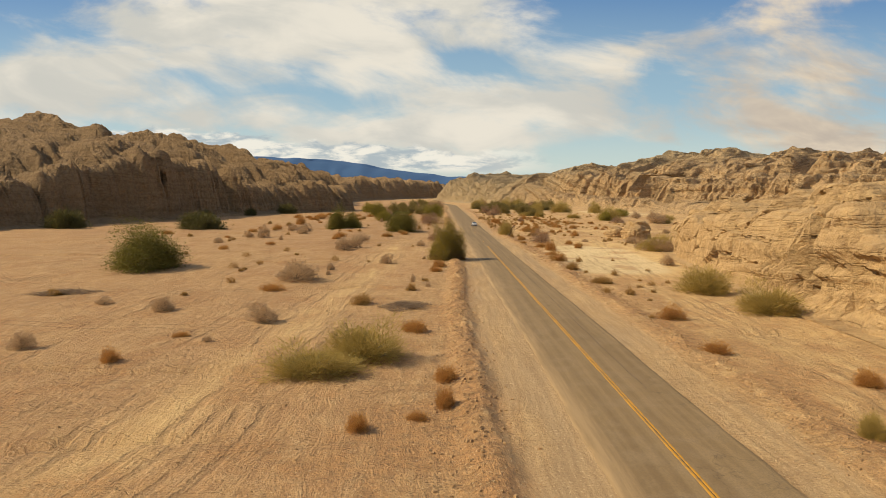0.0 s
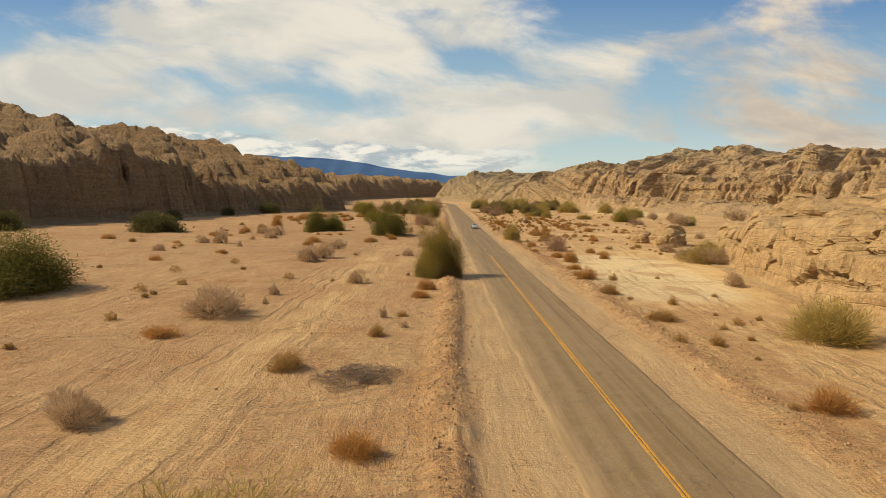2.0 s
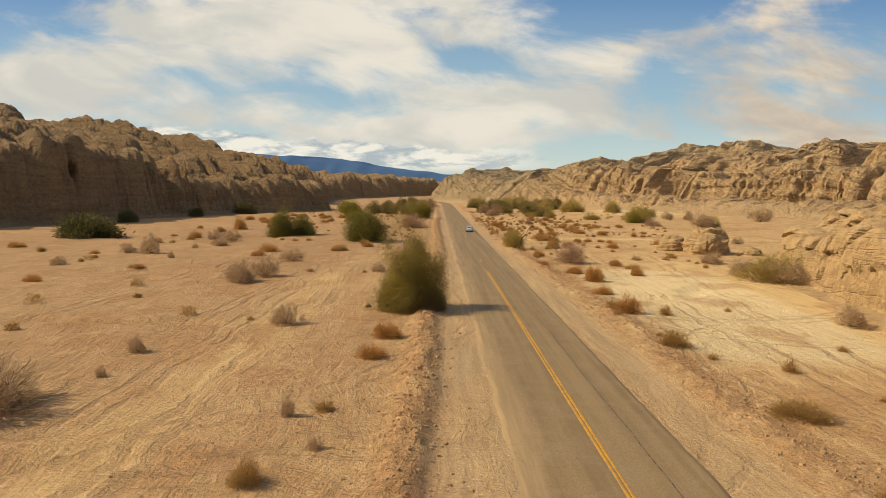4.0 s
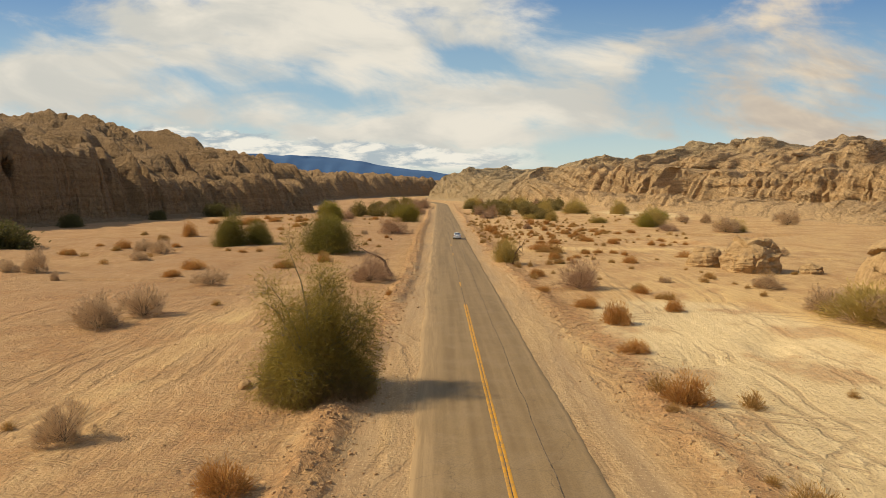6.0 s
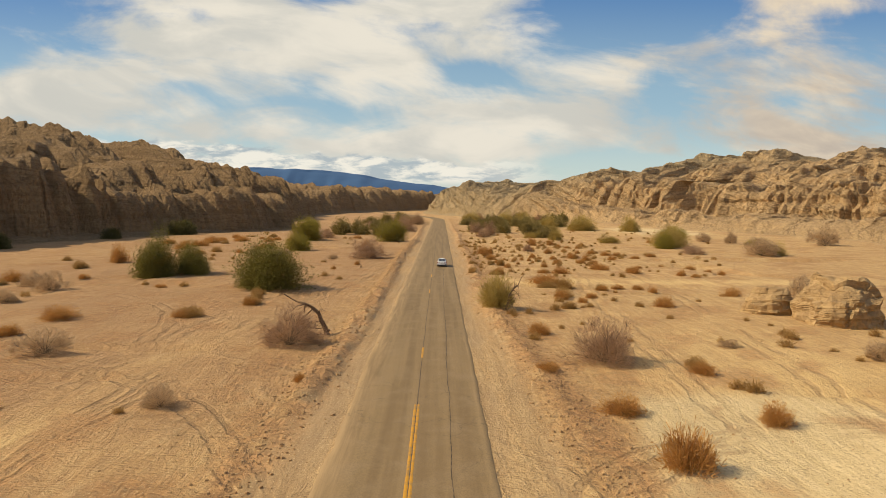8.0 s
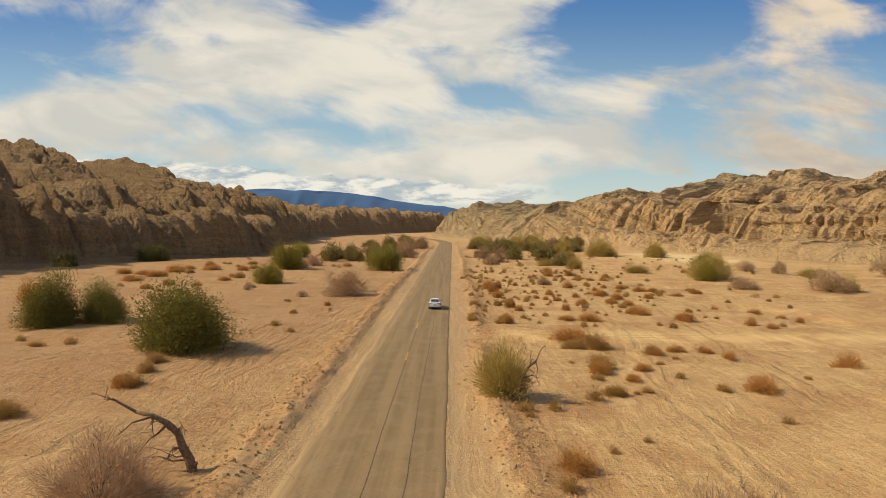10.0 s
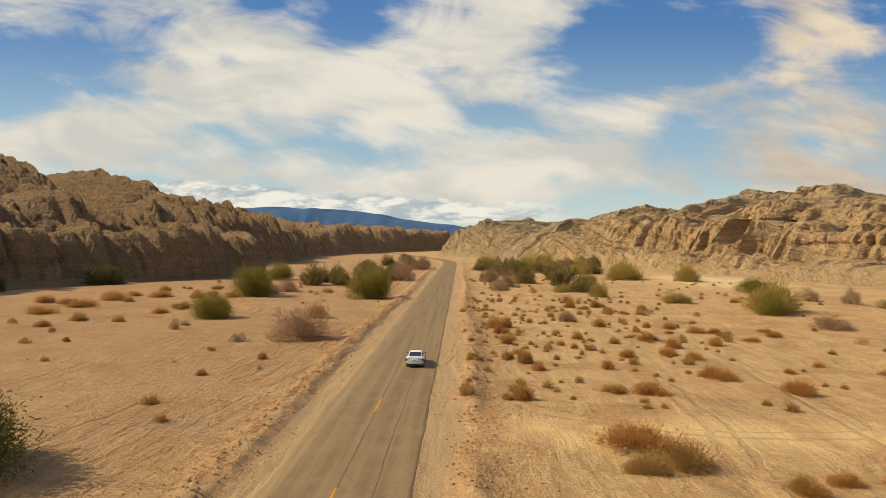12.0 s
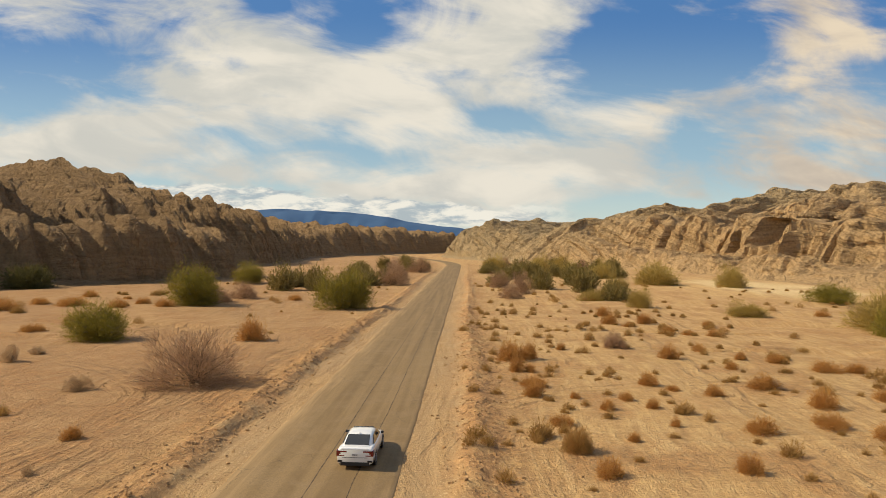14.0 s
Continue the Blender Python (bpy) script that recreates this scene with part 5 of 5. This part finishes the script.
def wheel(parent, x, y):
    side = 1 if x > 0 else -1
    bm = bmesh.new()
    bmesh.ops.create_cone(bm, cap_ends=True, segments=28, radius1=0.325, radius2=0.325, depth=0.215, matrix=Matrix.Rotation(math.pi / 2, 4, "Y"))
    bmesh.ops.bevel(bm, geom=[e for e in bm.edges if e.calc_face_angle(0) > 1], offset=0.035, segments=2, affect="EDGES")
    w_ = part("wheel", mesh_of("tyre", bm, RUBBER), parent, "black tyre on an alloy rim")
    w_.location = (x, y, 0.325)
    bm = bmesh.new()
    bmesh.ops.create_cone(bm, cap_ends=True, segments=24, radius1=0.225, radius2=0.225, depth=0.02, matrix=Matrix.Translation((side * 0.103, 0, 0)) @ Matrix.Rotation(math.pi / 2, 4, "Y"))
    for k in range(5):
        r = box(bm, (side * 0.112 - 0.01, -0.028, 0.05), (side * 0.112 + 0.012, 0.028, 0.215))
        bmesh.ops.rotate(bm, verts=r["verts"], cent=(0, 0, 0), matrix=Matrix.Rotation(2 * math.pi * k / 5, 3, "X"))
    part("rim", mesh_of("rim", bm, ALLOY), w_, "silver alloy rim")


def panel(name, corners, mat, parent, label="", thick=0.012):
    """A thin pane through four or more corners, with thickness."""
    bm = bmesh.new()
    vs = [bm.verts.new(p) for p in corners]
    face = bm.faces.new(vs)
    bm.normal_update()
    r = bmesh.ops.extrude_face_region(bm, geom=[face])
    off = face.normal * thick
    for g in r["geom"]:
        if isinstance(g, bmesh.types.BMVert):
            g.co = g.co + off
    return part(name, mesh_of(name, bm, mat), parent, label)


def build_car(x, y):
    """A white four-door saloon seen from behind; y runs from its tail (0) to its nose (4.63)."""
    car = new("car")
    rows = [(0.00, 0.82, 0.34, 1.00, 0.86), (0.03, 0.865, 0.27, 1.03, 0.86), (0.20, 0.89, 0.22, 1.06, 0.84), (0.70, 0.90, 0.20, 1.045, 0.82), (1.3, 0.90, 0.20, 0.985, 0.86),
            (2.2, 0.90, 0.20, 0.955, 0.86), (3.0, 0.895, 0.20, 0.945, 0.86), (3.5, 0.89, 0.20, 0.93, 0.80), (4.1, 0.87, 0.21, 0.84, 0.78), (4.45, 0.80, 0.24, 0.72, 0.74), (4.60, 0.68, 0.30, 0.62, 0.70), (4.63, 0.60, 0.34, 0.58, 0.70)]
    body = part("body", mesh_of("body", loft([body_section(*r) for r in rows]), WHITE, True), car, "glossy white painted body")
    cab = [(0.42, 0.66, 1.03), (0.80, 0.66, 1.19), (1.25, 0.635, 1.345), (1.75, 0.62, 1.405), (2.25, 0.62, 1.415), (2.65, 0.63, 1.375), (3.05, 0.66, 1.20), (3.50, 0.70, 0.94)]
    secs = []
    for yy, half, top in cab:
        base = 0.79 if yy < 3.3 else 0.76
        right = [(base, yy, 0.93), (half + (base - half) * 0.45, yy, 0.93 + (top - 0.93) * 0.55), (half, yy, top - 0.05 * (top > 1.1)), (half * 0.80, yy, top), (half * 0.3, yy, top + 0.012)]
        secs.append(right + [(-a, b, c) for a, b, c in right[::-1]])
    part("cabin", mesh_of("cabin", loft(secs), WHITE, True), car, "white roof and pillars")
    panel("rear_window", [(-0.61, 0.52, 1.105), (0.61, 0.52, 1.105), (0.545, 1.28, 1.390), (-0.545, 1.28, 1.390)], GLASS, car, "dark sloping rear window", 0.02)
    panel("windscreen", [(0.62, 3.38, 1.03), (-0.62, 3.38, 1.03), (-0.53, 2.70, 1.395), (0.53, 2.70, 1.395)], GLASS, car, "dark windscreen", 0.02)
    for sgn in (-1, 1):
        pts = [(0.805, 0.95, 0.985), (0.805, 2.02, 0.965), (0.685, 2.02, 1.345), (0.685, 1.45, 1.325)]
        pts2 = [(0.805, 2.07, 0.965), (0.80, 3.12, 0.965), (0.705, 2.62, 1.30), (0.685, 2.07, 1.345)]
        for q in (pts, pts2):
            q = [(sgn * a, b, c) for a, b, c in q]
            panel("side_window", q if sgn > 0 else q[::-1], GLASS, car, "dark tinted side window", 0.02)
        # wrapped tail lamps: a C with its open side inwards
        bm = bmesh.new()
        for x0, x1, y1, z0, z1 in ((0.40, 0.86, 0.12, 0.870, 0.945), (0.70, 0.905, 0.36, 0.79, 0.945), (0.77, 0.905, 0.28, 0.690, 0.81), (0.52, 0.86, 0.10, 0.690, 0.735)):
            box(bm, (min(sgn * x0, sgn * x1), -0.006, z0), (max(sgn * x0, sgn * x1), y1, z1))
        part("tail_light", mesh_of("tail_light", bm, RED), car, "red C shaped tail light")
        bm = bmesh.new()
        box(bm, (min(sgn * 0.62, sgn * 0.84), -0.014, 0.40), (max(sgn * 0.62, sgn * 0.84), 0.10, 0.49))
        part("bumper_vent", mesh_of("bumper_vent", bm, TRIM), car, "black bumper vent")
        bm = bmesh.new()
        box(bm, (min(sgn * 0.86, sgn * 1.02), 2.92, 0.97), (max(sgn * 0.86, sgn * 1.02), 3.06, 1.10))
        bmesh.ops.bevel(bm, geom=bm.edges[:], offset=0.03, segments=2, affect="EDGES")
        part("wing_mirror", mesh_of("wing_mirror", bm, TRIM), car, "black wing mirror")
        for yy in (0.98, 3.68):
            wheel(car, sgn * 0.80, yy)
            bm = bmesh.new()
            bmesh.ops.create_cone(bm, cap_ends=True, segments=28, radius1=0.375, radius2=0.375, depth=0.03, matrix=Matrix.Translation((sgn * 0.888, yy, 0.335)) @ Matrix.Rotation(math.pi / 2, 4, "Y"))
            part("wheel_arch", mesh_of("wheel_arch", bm, TRIM), car, "dark wheel arch")
    bm = bmesh.new()
    box(bm, (-0.70, -0.018, 0.23), (0.70, 0.14, 0.40))
    part("diffuser", mesh_of("diffuser", bm, TRIM), car, "black lower bumper trim")
    bm = bmesh.new()
    box(bm, (-0.66, -0.02, 0.985), (0.66, 0.10, 1.055))
    bmesh.ops.bevel(bm, geom=bm.edges[:], offset=0.02, segments=2, affect="EDGES")
    part("boot_lip", mesh_of("boot_lip", bm, WHITE), car)
    bm = bmesh.new()
    box(bm, (-0.62, -0.010, 0.615), (0.62, 0.02, 0.632))
    part("boot_seam", mesh_of("boot_seam", bm, TRIM), car, "dark gap under the boot lid")
    bm = bmesh.new()
    box(bm, (-0.155, -0.026, 0.70), (0.155, 0.05, 0.815))
    plate = part("number_plate", mesh_of("number_plate", bm, PLATE), car, "white plate with dark bars")
    bm = bmesh.new()
    for k in range(5):
        box(bm, (-0.115 + 0.05 * k, -0.031, 0.735), (-0.085 + 0.05 * k, -0.027, 0.785))
    part("plate_bars", mesh_of("plate_bars", bm, TRIM), plate, "dark bars")
    bm = bmesh.new()
    box(bm, (-0.02, 1.32, 1.40), (0.02, 1.50, 1.455))
    part("aerial_fin", mesh_of("aerial_fin", bm, WHITE), car)
    car.matrix_basis = pose(x, y, 0.050, 0, 0, -0.2)
    car.scale = (0.96, 0.98, 0.96)
    tagged(car, "white four door saloon car on the asphalt lane", "car")


build_car(13.15, 225.2)
